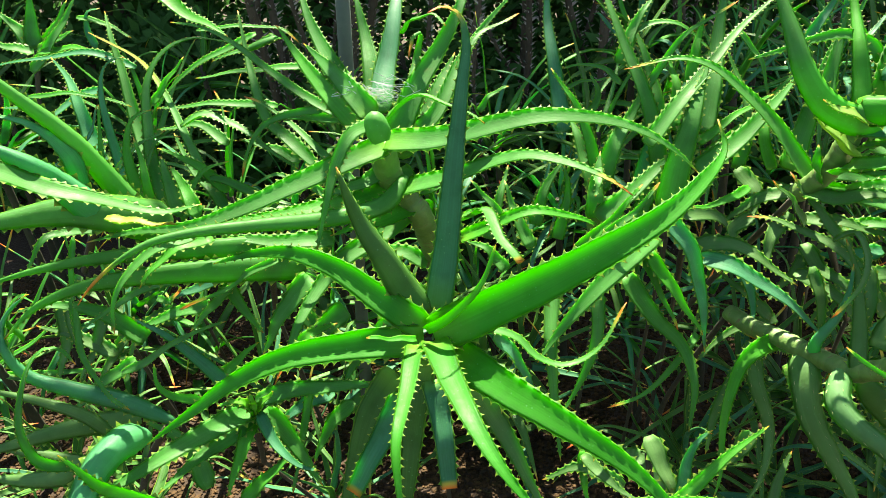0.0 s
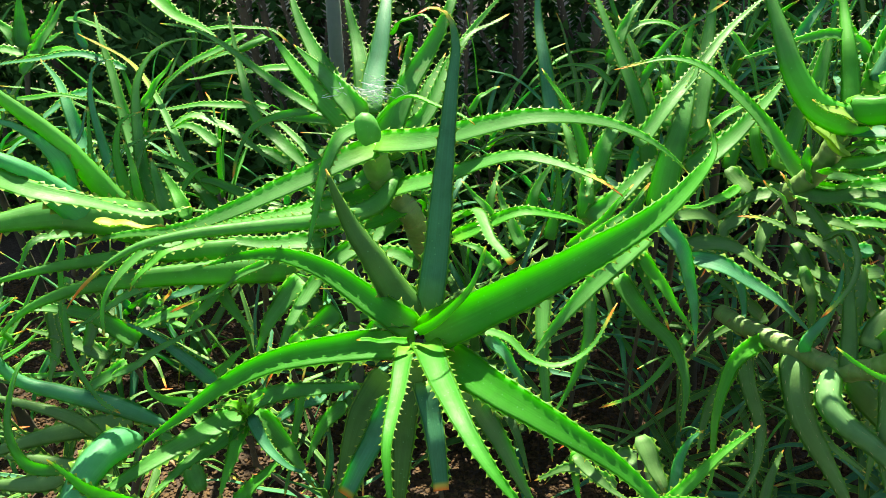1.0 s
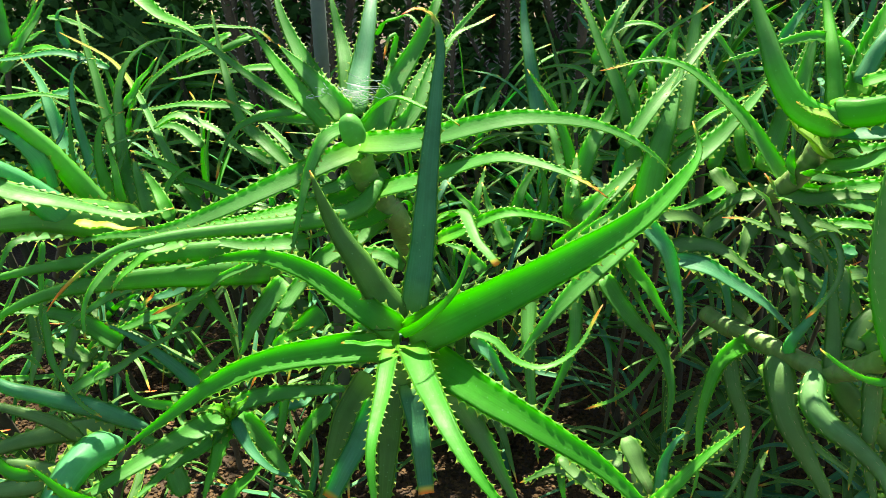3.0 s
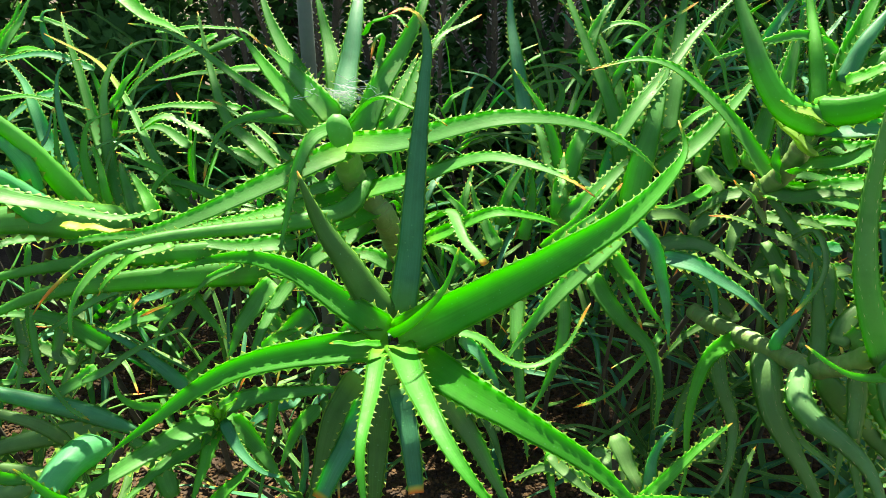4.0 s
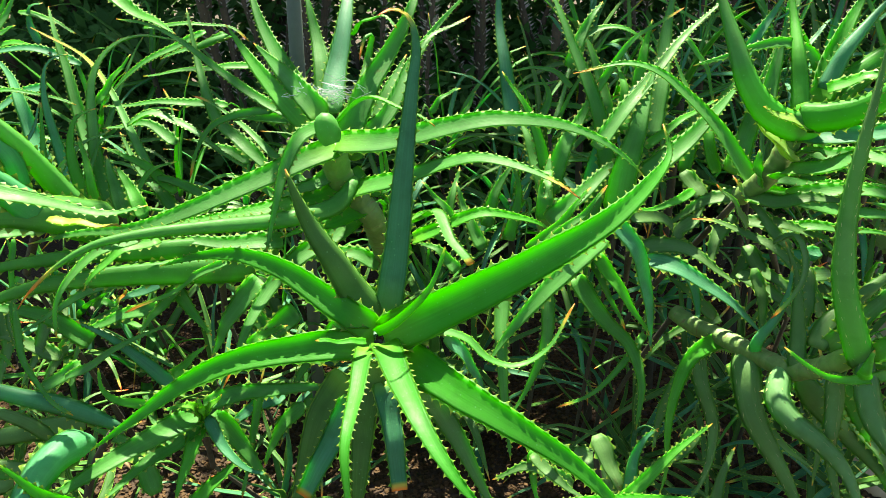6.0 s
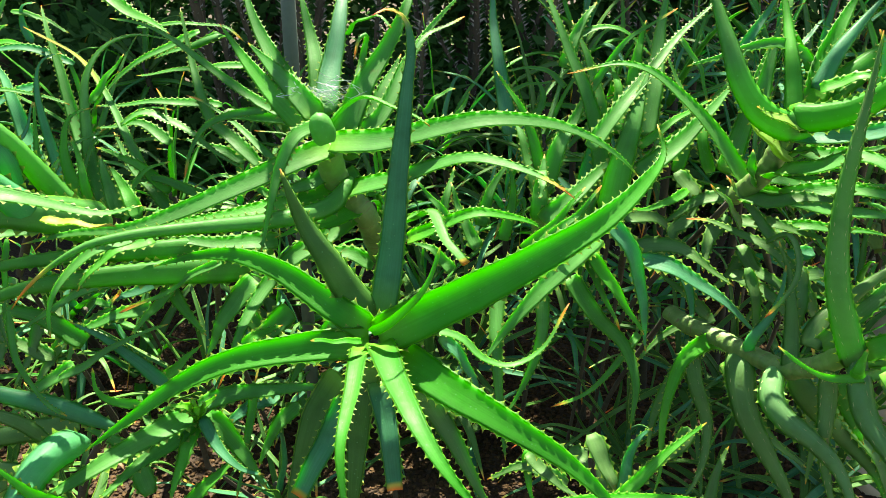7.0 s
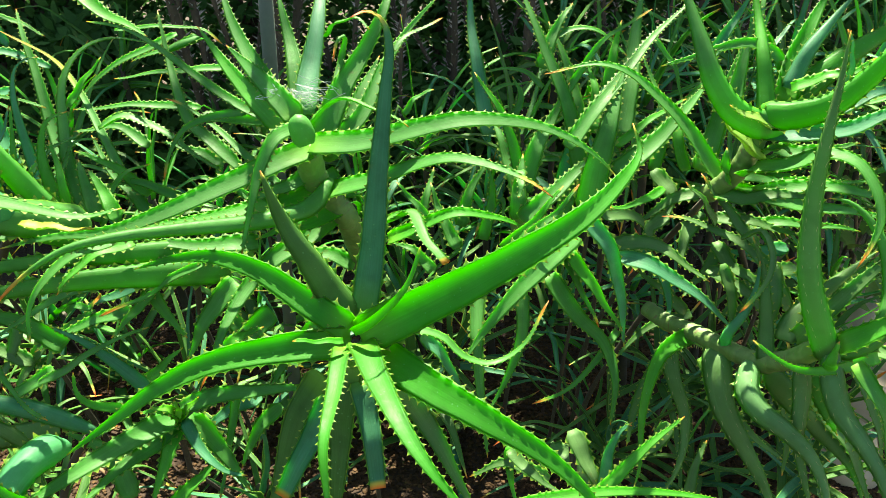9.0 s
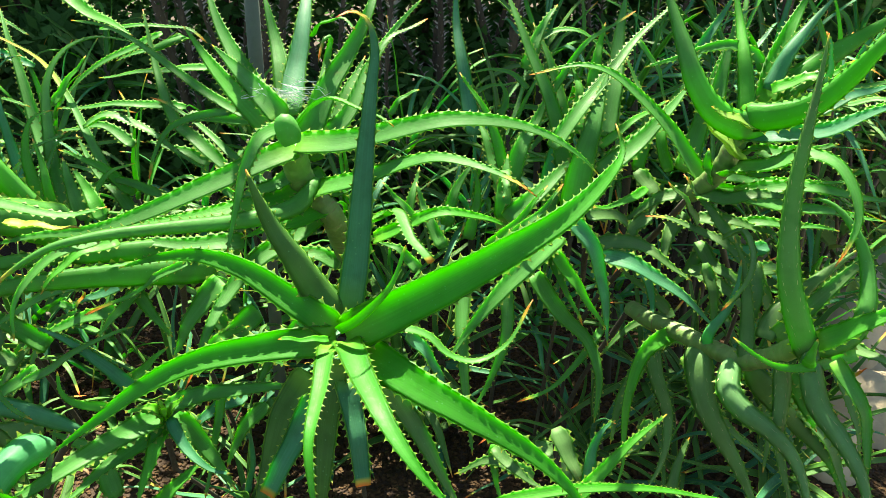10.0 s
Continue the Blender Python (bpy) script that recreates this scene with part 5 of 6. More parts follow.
leaf(aloe_k, 0.024, 0, (-0.587, 1.270, 0.859), (-0.589, 1.260, 0.909), (-0.600, 1.281, 0.953), (-0.627, 1.322, 0.994), tone="young", narrow=True)
leaf(aloe_k, 0.031, 0, (-0.493, 1.225, 0.881), (-0.525, 1.265, 0.919), (-0.565, 1.311, 0.947), tone="young", narrow=True)
leaf(aloe_k, 0.036, 0, (-0.534, 1.254, 0.871), (-0.567, 1.298, 0.918), (-0.590, 1.338, 0.957), narrow=True)
leaf(aloe_k, 0.024, 20, (-0.398, 1.392, 0.836), (-0.463, 1.406, 0.866), (-0.518, 1.414, 0.884), (-0.561, 1.413, 0.881), (-0.611, 1.404, 0.861), narrow=True)
leaf(aloe_k, 0.021, 10, (-0.701, 1.355, 0.874), (-0.690, 1.377, 0.922), (-0.653, 1.394, 0.958), (-0.604, 1.406, 0.984), narrow=True)
leaf(aloe_k, 0.019, 10, (-0.648, 1.341, 0.846), (-0.638, 1.377, 0.922), (-0.617, 1.397, 0.965), (-0.574, 1.402, 0.975), narrow=True)
leaf(aloe_k, 0.028, 0, (-0.496, 1.404, 0.861), (-0.556, 1.425, 0.906), (-0.600, 1.434, 0.925), (-0.638, 1.439, 0.937), tone="young", narrow=True)
leaf(aloe_k, 0.026, 20, (-0.266, 1.464, 0.990), (-0.343, 1.466, 0.995), (-0.408, 1.464, 0.990), (-0.452, 1.448, 0.955), narrow=True)
leaf(aloe_k, 0.031, 0, (-0.321, 1.425, 0.906), (-0.381, 1.467, 0.949), (-0.433, 1.513, 0.976), (-0.482, 1.603, 1.052), (-0.527, 1.709, 1.161), narrow=True)
leaf(aloe_k, 0.024, 10, (-0.791, 1.397, 0.846), (-0.807, 1.425, 0.906), (-0.774, 1.452, 0.965), (-0.758, 1.475, 1.015), tone="teal", narrow=True)
leaf(aloe_k, 0.021, 0, (-0.680, 1.337, 0.836), (-0.712, 1.364, 0.893), (-0.727, 1.390, 0.951), (-0.736, 1.436, 1.025), tone="young", narrow=True)
leaf(aloe_k, 0.030, 0, (-0.562, 1.635, 0.885), (-0.631, 1.673, 0.918), (-0.731, 1.668, 0.907), narrow=True)
leaf(aloe_k, 0.029, 0, (-0.477, 1.770, 0.937), (-0.595, 1.773, 0.943), (-0.765, 1.768, 0.931), narrow=True)
leaf(aloe_k, 0.024, 0, (-0.412, 1.809, 1.021), (-0.529, 1.806, 1.015), (-0.674, 1.798, 0.997), narrow=True)
leaf(aloe_k, 0.030, 0, (-0.377, 1.524, 0.883), (-0.424, 1.534, 0.904), (-0.506, 1.544, 0.925), narrow=True)
leaf(aloe_k, 0.028, 0, (-0.496, 1.388, 0.826), (-0.536, 1.425, 0.859), (-0.589, 1.472, 0.889), (-0.637, 1.530, 0.942), narrow=True)
leaf(aloe_k, 0.024, 0, (-0.680, 1.406, 0.819), (-0.745, 1.453, 0.872), (-0.822, 1.486, 0.896), (-0.902, 1.501, 0.879), tone="teal", narrow=True)
leaf(aloe_k, 0.021, 0, (-0.564, 1.332, 0.826), (-0.559, 1.378, 0.877), (-0.529, 1.425, 0.906), (-0.502, 1.448, 0.909), tone="young", narrow=True)
leaf(aloe_k, 0.020, 0, (-0.288, 1.397, 0.846), (-0.343, 1.411, 0.876), (-0.398, 1.418, 0.891), (-0.452, 1.408, 0.871), narrow=True)
leaf(aloe_k, 0.030, 0, (-0.839, 1.466, 0.847), (-0.874, 1.518, 0.915), (-0.950, 1.574, 0.972), (-1.041, 1.605, 0.976), tone="teal", narrow=True)
leaf(aloe_k, 0.028, 0, (-0.845, 1.871, 1.006), (-0.942, 1.881, 1.038), (-1.053, 1.873, 1.033), (-1.205, 1.855, 1.010), tone="teal", narrow=True)
leaf(aloe_k, 0.052, 0, (-1.206, 2.079, 1.016), (-1.217, 2.108, 1.079), (-1.222, 2.146, 1.162), narrow=True)
leaf(aloe_k, 0.046, 0, (-1.196, 2.080, 1.016), (-1.156, 2.101, 1.057), (-1.121, 2.137, 1.133), narrow=True)
leaf(aloe_k, 0.046, 0, (-1.212, 2.079, 1.016), (-1.255, 2.100, 1.065), (-1.317, 2.116, 1.107), narrow=True)
leaf(aloe_k, 0.042, 0, (-1.188, 2.056, 1.013), (-1.141, 2.048, 1.037), (-1.076, 2.053, 1.065), narrow=True)
leaf(aloe_k, 0.039, 0, (-1.197, 2.055, 1.010), (-1.240, 2.027, 1.026), (-1.300, 2.031, 1.040), narrow=True)
leaf(aloe_k, 0.044, 0, (-1.126, 1.904, 0.987), (-1.068, 1.944, 1.072), (-1.026, 2.007, 1.160), narrow=True)
leaf(aloe_k, 0.025, 0, (-1.112, 1.924, 1.031), (-1.005, 1.910, 1.047), (-0.915, 1.879, 1.029), tone="young", narrow=True)
leaf(aloe_k, 0.023, 0, (-0.988, 1.981, 1.034), (-1.014, 2.003, 1.082), (-1.011, 2.020, 1.118), (-0.982, 2.025, 1.128), tone="teal", narrow=True)
leaf(aloe_k, 0.020, 0, (-1.042, 2.014, 1.105), (-0.971, 2.008, 1.092), (-0.897, 1.992, 1.058), narrow=True)
leaf(aloe_k, 0.031, 0, (-0.872, 1.737, 0.985), (-0.942, 1.727, 0.962), (-0.975, 1.691, 0.933), (-1.007, 1.660, 0.890), tone="teal", narrow=True)
leaf(aloe_k, 0.038, 0, (-0.617, 2.029, 1.018), (-0.530, 2.044, 1.051), (-0.705, 2.016, 0.992), narrow=True)
leaf(aloe_k, 0.028, 0, (-0.574, 1.996, 1.066), (-0.645, 1.981, 1.034), (-0.772, 1.948, 0.963), (-0.829, 1.912, 0.886), narrow=True)

aloe_l = aloe("low aloe rosette with dappled spreading leaves", (0, 0, 0))
stem(aloe_l, 0.0037, (-0.350, 1.450, -0.010), (-0.378, 1.295, 0.203), (-0.405, 1.141, 0.415), rings=False, name="old_stalk", mat=OLD)
stem(aloe_l, 0.0060, (-0.405, 1.141, 0.415), (-0.398, 1.103, 0.524), (-0.381, 1.062, 0.601), foot=0.9, rings=False, name="stalk", mat=OLD)
leaf(aloe_l, 0.044, 10, (-0.381, 1.061, 0.598), (-0.430, 0.980, 0.615), (-0.489, 0.902, 0.614), (-0.540, 0.844, 0.608), (-0.572, 0.807, 0.599), narrow=True)
leaf(aloe_l, 0.036, 0, (-0.381, 1.066, 0.610), (-0.316, 1.074, 0.627), (-0.227, 1.061, 0.647), (-0.129, 1.055, 0.657), narrow=True)
leaf(aloe_l, 0.038, 0, (-0.382, 1.057, 0.590), (-0.413, 0.998, 0.582), (-0.458, 0.940, 0.575), (-0.493, 0.897, 0.555), narrow=True)
leaf(aloe_l, 0.034, 0, (-0.382, 1.055, 0.587), (-0.386, 0.993, 0.571), (-0.401, 0.935, 0.519), tone="young", narrow=True)
leaf(aloe_l, 0.024, 0, (-0.369, 1.042, 0.605), (-0.331, 0.995, 0.576), (-0.290, 0.966, 0.560), (-0.253, 0.954, 0.560), tone="teal", narrow=True)
leaf(aloe_l, 0.040, 0, (-0.369, 1.077, 0.586), (-0.321, 1.054, 0.536), (-0.268, 1.022, 0.468), narrow=True)
leaf(aloe_l, 0.030, 0, (-0.401, 0.993, 0.453), (-0.354, 1.014, 0.498), (-0.316, 1.046, 0.519), tone="young", narrow=True)
leaf(aloe_l, 0.017, 0, (-0.372, 1.044, 0.611), (-0.403, 1.031, 0.629), (-0.430, 1.022, 0.633), tone="young", narrow=True)
leaf(aloe_l, 0.018, 20, (-0.454, 1.025, 0.640), (-0.509, 1.028, 0.647), (-0.533, 1.038, 0.669), (-0.535, 1.049, 0.693), tone="young", narrow=True)
leaf(aloe_l, 0.037, 0, (-0.264, 1.156, 0.566), (-0.320, 1.146, 0.546), (-0.376, 1.125, 0.500), tone="teal", narrow=True)
leaf(aloe_l, 0.018, 0, (-0.297, 1.120, 0.608), (-0.309, 1.083, 0.527), (-0.326, 1.039, 0.434), narrow=True)
leaf(aloe_l, 0.041, 0, (-0.493, 1.080, 0.403), (-0.534, 1.114, 0.477), (-0.616, 1.131, 0.514), narrow=True)
leaf(aloe_l, 0.033, 0, (-0.228, 1.149, 0.551), (-0.269, 1.131, 0.514), (-0.300, 1.101, 0.449), narrow=True)
leaf(aloe_l, 0.031, 0, (-0.201, 1.178, 0.567), (-0.180, 1.156, 0.520), (-0.190, 1.126, 0.454), narrow=True)
leaf(aloe_l, 0.026, 0, (-0.379, 1.049, 0.597), (-0.384, 1.031, 0.631), (-0.415, 1.025, 0.640), tone="heart", narrow=True)
leaf(aloe_l, 0.024, 0, (-0.379, 1.050, 0.599), (-0.356, 1.033, 0.634), (-0.337, 1.032, 0.655), tone="heart", narrow=True)
leaf(aloe_l, 0.017, 0, (-0.377, 1.041, 0.603), (-0.372, 1.031, 0.629), (-0.376, 1.029, 0.650), tone="heart", narrow=True)

aloe_m = aloe("aloe with smooth blue-green curling leaves", (0, 0, 0))
stem(aloe_m, 0.0041, (-0.600, 1.400, -0.010), (-0.604, 1.226, 0.198), (-0.608, 1.051, 0.406), rings=False, name="old_stalk", mat=OLD)
stem(aloe_m, 0.0067, (-0.608, 1.051, 0.406), (-0.555, 1.024, 0.532), (-0.511, 1.014, 0.600), foot=0.9, rings=False, name="stalk", mat=OLD)
leaf(aloe_m, 0.037, 10, (-0.496, 1.007, 0.608), (-0.572, 1.001, 0.651), (-0.644, 0.990, 0.681), (-0.710, 0.988, 0.708), (-0.734, 0.985, 0.751), (-0.743, 0.999, 0.783), (-0.730, 1.013, 0.811), (-0.702, 1.024, 0.833), tone="teal", narrow=True, fat=0.75, under=True, side=(0.40, -0.70, 0.58))
leaf(aloe_m, 0.025, 0, (-0.623, 1.033, 0.559), (-0.661, 1.029, 0.600), (-0.756, 1.037, 0.628), (-0.860, 1.041, 0.647), tone="dull", narrow=True, under=True, side=(0.40, -0.70, 0.58), fat=0.28)
leaf(aloe_m, 0.020, 20, (-0.602, 0.876, 0.623), (-0.641, 0.862, 0.644), (-0.658, 0.867, 0.679), (-0.665, 0.891, 0.731), (-0.656, 0.912, 0.775), (-0.638, 0.931, 0.792), (-0.619, 0.940, 0.786), (-0.600, 0.941, 0.761), narrow=True)
leaf(aloe_m, 0.056, 0, (-0.513, 0.940, 0.633), (-0.517, 0.871, 0.675), (-0.528, 0.827, 0.675), (-0.533, 0.787, 0.661), (-0.539, 0.749, 0.627), tone="frost", cut=True, narrow=True, fat=0.75, under=True, side=(0.40, -0.70, 0.58))
leaf(aloe_m, 0.031, 25, (-0.432, 0.803, 0.614), (-0.489, 0.794, 0.648), (-0.522, 0.786, 0.681), (-0.561, 0.790, 0.719), tone="young", narrow=True)
leaf(aloe_m, 0.014, 0, (-0.643, 1.044, 0.799), (-0.631, 1.014, 0.735), (-0.606, 0.996, 0.696), (-0.580, 0.983, 0.668), (-0.552, 0.976, 0.654), narrow=True)
leaf(aloe_m, 0.029, 0, (-0.458, 1.159, 0.574), (-0.524, 1.182, 0.623), (-0.575, 1.197, 0.655), (-0.641, 1.211, 0.685), tone="teal", narrow=True)
leaf(aloe_m, 0.045, 0, (-0.609, 1.111, 0.535), (-0.731, 1.081, 0.530), (-0.833, 1.038, 0.519), (-0.898, 1.009, 0.511), tone="dull", narrow=True, under=True, side=(0.40, -0.70, 0.58), fat=0.28)
leaf(aloe_m, 0.035, 0, (-0.627, 0.910, 0.580), (-0.688, 0.904, 0.572), (-0.776, 0.902, 0.577), tone="dull", narrow=True, under=True, side=(0.40, -0.70, 0.58), fat=0.28)
leaf(aloe_m, 0.035, 0, (-0.680, 1.070, 0.453), (-0.771, 1.074, 0.472), (-0.884, 1.078, 0.492), tone="dull", narrow=True, under=True, side=(0.40, -0.70, 0.58), fat=0.28)
leaf(aloe_m, 0.021, 0, (-0.668, 1.185, 0.581), (-0.613, 1.179, 0.611), (-0.529, 1.177, 0.669), (-0.458, 1.191, 0.691), narrow=True)
leaf(aloe_m, 0.013, 0, (-0.683, 1.154, 0.872), (-0.686, 1.114, 0.787), (-0.679, 1.082, 0.718), narrow=True)
leaf(aloe_m, 0.037, 0, (-0.762, 1.352, 0.514), (-0.843, 1.367, 0.545), (-0.937, 1.377, 0.566), tone="dull", narrow=True)
leaf(aloe_m, 0.035, 0, (-0.785, 1.396, 0.609), (-0.803, 1.362, 0.535), (-0.843, 1.325, 0.456), tone="dull", narrow=True)
leaf(aloe_m, 0.033, 0, (-0.736, 1.394, 0.556), (-0.789, 1.359, 0.481), (-0.807, 1.324, 0.406), tone="dull", narrow=True)
leaf(aloe_m, 0.040, 0, (-0.878, 1.399, 0.614), (-0.870, 1.362, 0.535), (-0.890, 1.323, 0.450), tone="dull", narrow=True)


# ---- aloes farther back and low between the others ----
def far_aloe(x, y, z, seed, count=16, long=0.42, width=0.042, axis=(0, -0.1, 1), droop=0.5, fine=False, thorns=True):
    # low near plants take the darkened skins, which stand in for deep shade
    tones = ("shade_green", "shade_green", "shade_teal") if z < 0.40 and y < 1.8 else ("dull", "dull", "green") if y < 1.6 else ("green", "teal", "dull")
    ob = aloe("green aloe with narrow toothed leaves standing farther back", (x, y, 0))
    stem(ob, 0.010, (x + 0.06, y + 0.08, -0.01), (x + 0.03, y + 0.05, z * 0.5), (x, y, z), rings=False, mat=OLD, name="old_stalk")
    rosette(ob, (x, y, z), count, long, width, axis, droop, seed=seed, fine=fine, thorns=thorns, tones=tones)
    return ob


r_fill = random.Random(21)
for i, (x, y, z) in enumerate(((-1.35, 2.0, 0.75), (-1.05, 2.35, 0.70), (-0.72, 2.05, 0.62), (-0.45, 2.45, 0.70), (-1.75, 2.7, 0.85), (-0.95, 1.75, 0.35),
        (-0.15, 2.15, 0.55), (0.22, 2.05, 0.60), (0.55, 2.25, 0.85), (0.85, 1.95, 0.80), (1.15, 2.3, 0.95), (0.40, 1.75, 0.42),
        (0.78, 1.62, 0.30), (1.05, 1.65, 0.55), (-0.55, 1.62, 0.28), (-0.20, 1.72, 0.35), (0.12, 1.72, 0.30), (-1.15, 1.5, 0.4),
        (-0.75, 1.25, 0.22), (0.85, 1.25, 0.30), (-1.05, 2.9, 0.8), (0.95, 2.75, 0.9), (1.6, 2.6, 1.0),
        (-1.30, 1.65, 0.30), (-0.40, 1.95, 0.40), (0.00, 2.00, 0.35), (0.60, 1.85, 0.45), (-0.35, 1.42, 0.12),
        (-0.95, 1.4, 0.18), (-1.25, 1.2, 0.25),  (-0.6, 2.3, 0.5), (0.75, 2.5, 0.7), (-1.5, 2.3, 0.7), (-0.2, 2.6, 0.6), (0.35, 2.5, 0.6),
        (1.35, 2.4, 0.8), (-1.9, 2.2, 0.8),
        (1.30, 2.15, 0.60), (1.55, 2.45, 0.75), (-1.5, 1.8, 0.40), (-1.75, 2.1, 0.55), (-1.35, 1.4, 0.22), (-1.62, 1.55, 0.30), (0.70, 1.45, 0.15), (0.95, 1.45, 0.22), (0.45, 1.55, 0.14),
        (0.62, 1.58, 0.38), (0.88, 1.52, 0.40), (0.48, 1.42, 0.26),
        (0.30, 1.95, 0.82), (0.65, 2.00, 0.92), (0.95, 2.15, 1.00), (0.82, 1.78, 0.80), (1.20, 2.00, 0.95), (0.45, 2.35, 1.00), (0.05, 2.2, 0.75))):
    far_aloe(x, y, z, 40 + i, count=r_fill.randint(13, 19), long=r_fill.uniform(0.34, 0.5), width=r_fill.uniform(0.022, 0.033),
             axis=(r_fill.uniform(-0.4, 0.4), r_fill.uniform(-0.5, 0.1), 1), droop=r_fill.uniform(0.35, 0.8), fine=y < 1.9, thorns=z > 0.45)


# low growth between the plants: slender leaves, the nearer ones with shade painted into their skin
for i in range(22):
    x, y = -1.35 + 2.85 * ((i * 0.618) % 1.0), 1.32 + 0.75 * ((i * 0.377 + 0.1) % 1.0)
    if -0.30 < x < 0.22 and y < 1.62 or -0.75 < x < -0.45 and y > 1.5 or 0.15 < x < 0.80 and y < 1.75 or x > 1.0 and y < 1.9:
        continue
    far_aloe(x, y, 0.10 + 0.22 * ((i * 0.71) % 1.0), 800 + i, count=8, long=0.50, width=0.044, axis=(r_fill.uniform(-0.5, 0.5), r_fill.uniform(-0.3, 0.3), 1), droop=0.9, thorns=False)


# ---- far growth: spiny stems and dark shrubs ----
def spiny_stem(x, y, high, radius, seed):
    r = random.Random(seed)
    ob = thing("spiny_shrub", "dark upright spiny stem with sparse small leaves", "shrub", "spiny stems behind the aloes")
    lean = r.uniform(-0.12, 0.12)
    knots = [(x, y, -0.02)] + [(x + r.uniform(-0.10, 0.10) + lean * k, y + r.uniform(-0.05, 0.05), high * k / 3) for k in (1, 2, 3)]
    stem(ob, radius, *knots, rings=False, name="trunk", mat=BARK)
    pts, _ = spline(knots, 60)
    rows, leaves, lf = [], [], []
    for p in pts:
        for _ in range(5):
            a = r.uniform(0, math.tau)
            o = np.array((math.cos(a), math.sin(a), 0.25))
            rows.append((p + o * radius * 0.9 + np.array((0, 0, r.uniform(-0.02, 0.02))), np.array((0, 0, 1.0)), o, np.cross(o, (0, 0, 1)), r.uniform(0.012, 0.026), 0.003))
            if r.random() < 0.55:
                i = len(leaves)
                q, up = p + o * radius, np.array((r.uniform(-.3, .3), r.uniform(-.3, .3), 1))
                sd = unit(np.cross(o, up)) * r.uniform(0.006, 0.011)
                ln = r.uniform(0.015, 0.032)
                leaves += [q, q + o * ln * 0.5 + sd, q + o * ln + up * 0.006, q + o * ln * 0.5 - sd]
                lf.append((i, i + 1, i + 2, i + 3))
    tagged(part("spine_cover", thorn_mesh("spine_cover", rows), SPINE, ob), kind="stuff")
    tagged(part("small_leaves", pydata("small_leaves", leaves, lf), SHRUB, ob), kind="stuff")


r_far = random.Random(5)
for i in range(34):
    x = -0.95 + 2.5 * (i + r_far.uniform(0.0, 1.0)) / 34
    spiny_stem(x, r_far.uniform(2.75, 3.4), r_far.uniform(1.5, 2.1), r_far.uniform(0.006, 0.016), 300 + i)


def broad_shrub(x, y, high, seed):
    """A low bush of broad soft leaves, each folded along its rib."""
    r = random.Random(seed)
    ob = thing("broadleaf_bush", "low bush with broad fresh green leaves beside the path", "bush", "bushes by the path")
    for k in range(4):
        stem(ob, 0.006, (x, y, -0.02), (x + r.uniform(-0.1, 0.1), y + r.uniform(-0.1, 0.1), high * 0.5), (x + r.uniform(-0.2, 0.2), y + r.uniform(-0.2, 0.2), high), rings=False, name="branch", mat=BARK)
    verts, faces = [], []
    for _ in range(170):
        c = np.array((x + r.gauss(0, 0.15), y + r.gauss(0, 0.15), r.uniform(0.08, 1.0) * high))
        d = unit(np.array((r.gauss(0, 1), r.gauss(-0.4, 1), r.gauss(0, 0.5))))
        sd = unit(np.cross(d, (r.gauss(0, 0.3), r.gauss(0, 0.3), 1)))
        up = np.cross(sd, d)
        ln, wd = r.uniform(0.05, 0.10), r.uniform(0.016, 0.030)
        i = len(verts)
        for f, q in ((0.0, 0.1), (0.3, 0.95), (0.65, 0.8), (1.0, 0.02)):
            m = c + d * ln * f - up * 0.012 * f * f
            verts.extend([m + sd * wd * q + up * wd * 0.35 * q, m, m - sd * wd * q + up * wd * 0.35 * q])
        faces.extend([(i + 3 * k + j, i + 3 * k + j + 1, i + 3 * k + j + 4, i + 3 * k + j + 3) for k in range(3) for j in range(2)])
    tagged(part("foliage", pydata("foliage", verts, faces), STRAP, ob), kind="stuff")


for i, (x, y, h) in enumerate(((1.50, 2.3, 0.55), (1.62, 2.6, 0.8), (1.95, 2.9, 1.1), (2.3, 3.2, 1.2))):
    broad_shrub(x, y, h, 900 + i)


def shrub(x, y, wide, high, seed, count=2600):
    """A thicket: branching stems and very many small leaves."""
    r = random.Random(seed)
    ob = thing("dark_shrub", "dense dark green shrub closing the bed behind", "shrub", "shrubs behind the bed")
    for k in range(5):
        tx, ty = x + r.uniform(-0.4, 0.4) * wide, y + r.uniform(-0.2, 0.2)
        stem(ob, 0.02, (x + r.uniform(-0.1, 0.1), y, -0.02), ((x + tx) / 2, (y + ty) / 2, high * 0.4), (tx, ty, high * r.uniform(0.7, 0.95)), rings=False, name="branch", mat=BARK)
    verts, faces = [], []
    for _ in range(count):
        c = np.array((x + r.gauss(0, 0.33) * wide, y + r.gauss(0, 0.22), r.uniform(0.02, 1.0) ** 0.8 * high))
        d = unit(np.array((r.gauss(0, 1), r.gauss(0, 1), r.gauss(0.2, 0.7))))
        sd = unit(np.cross(d, (r.gauss(0, 1), r.gauss(0, 1), r.gauss(0, 1))))
        ln, wd = r.uniform(0.05, 0.12), r.uniform(0.012, 0.026)
        i = len(verts)
        verts += [c, c + d * ln * 0.4 + sd * wd, c + d * ln, c + d * ln * 0.4 - sd * wd]
        faces.append((i, i + 1, i + 2, i + 3))
    tagged(part("foliage", pydata("foliage", verts, faces), SHRUB, ob), kind="stuff")


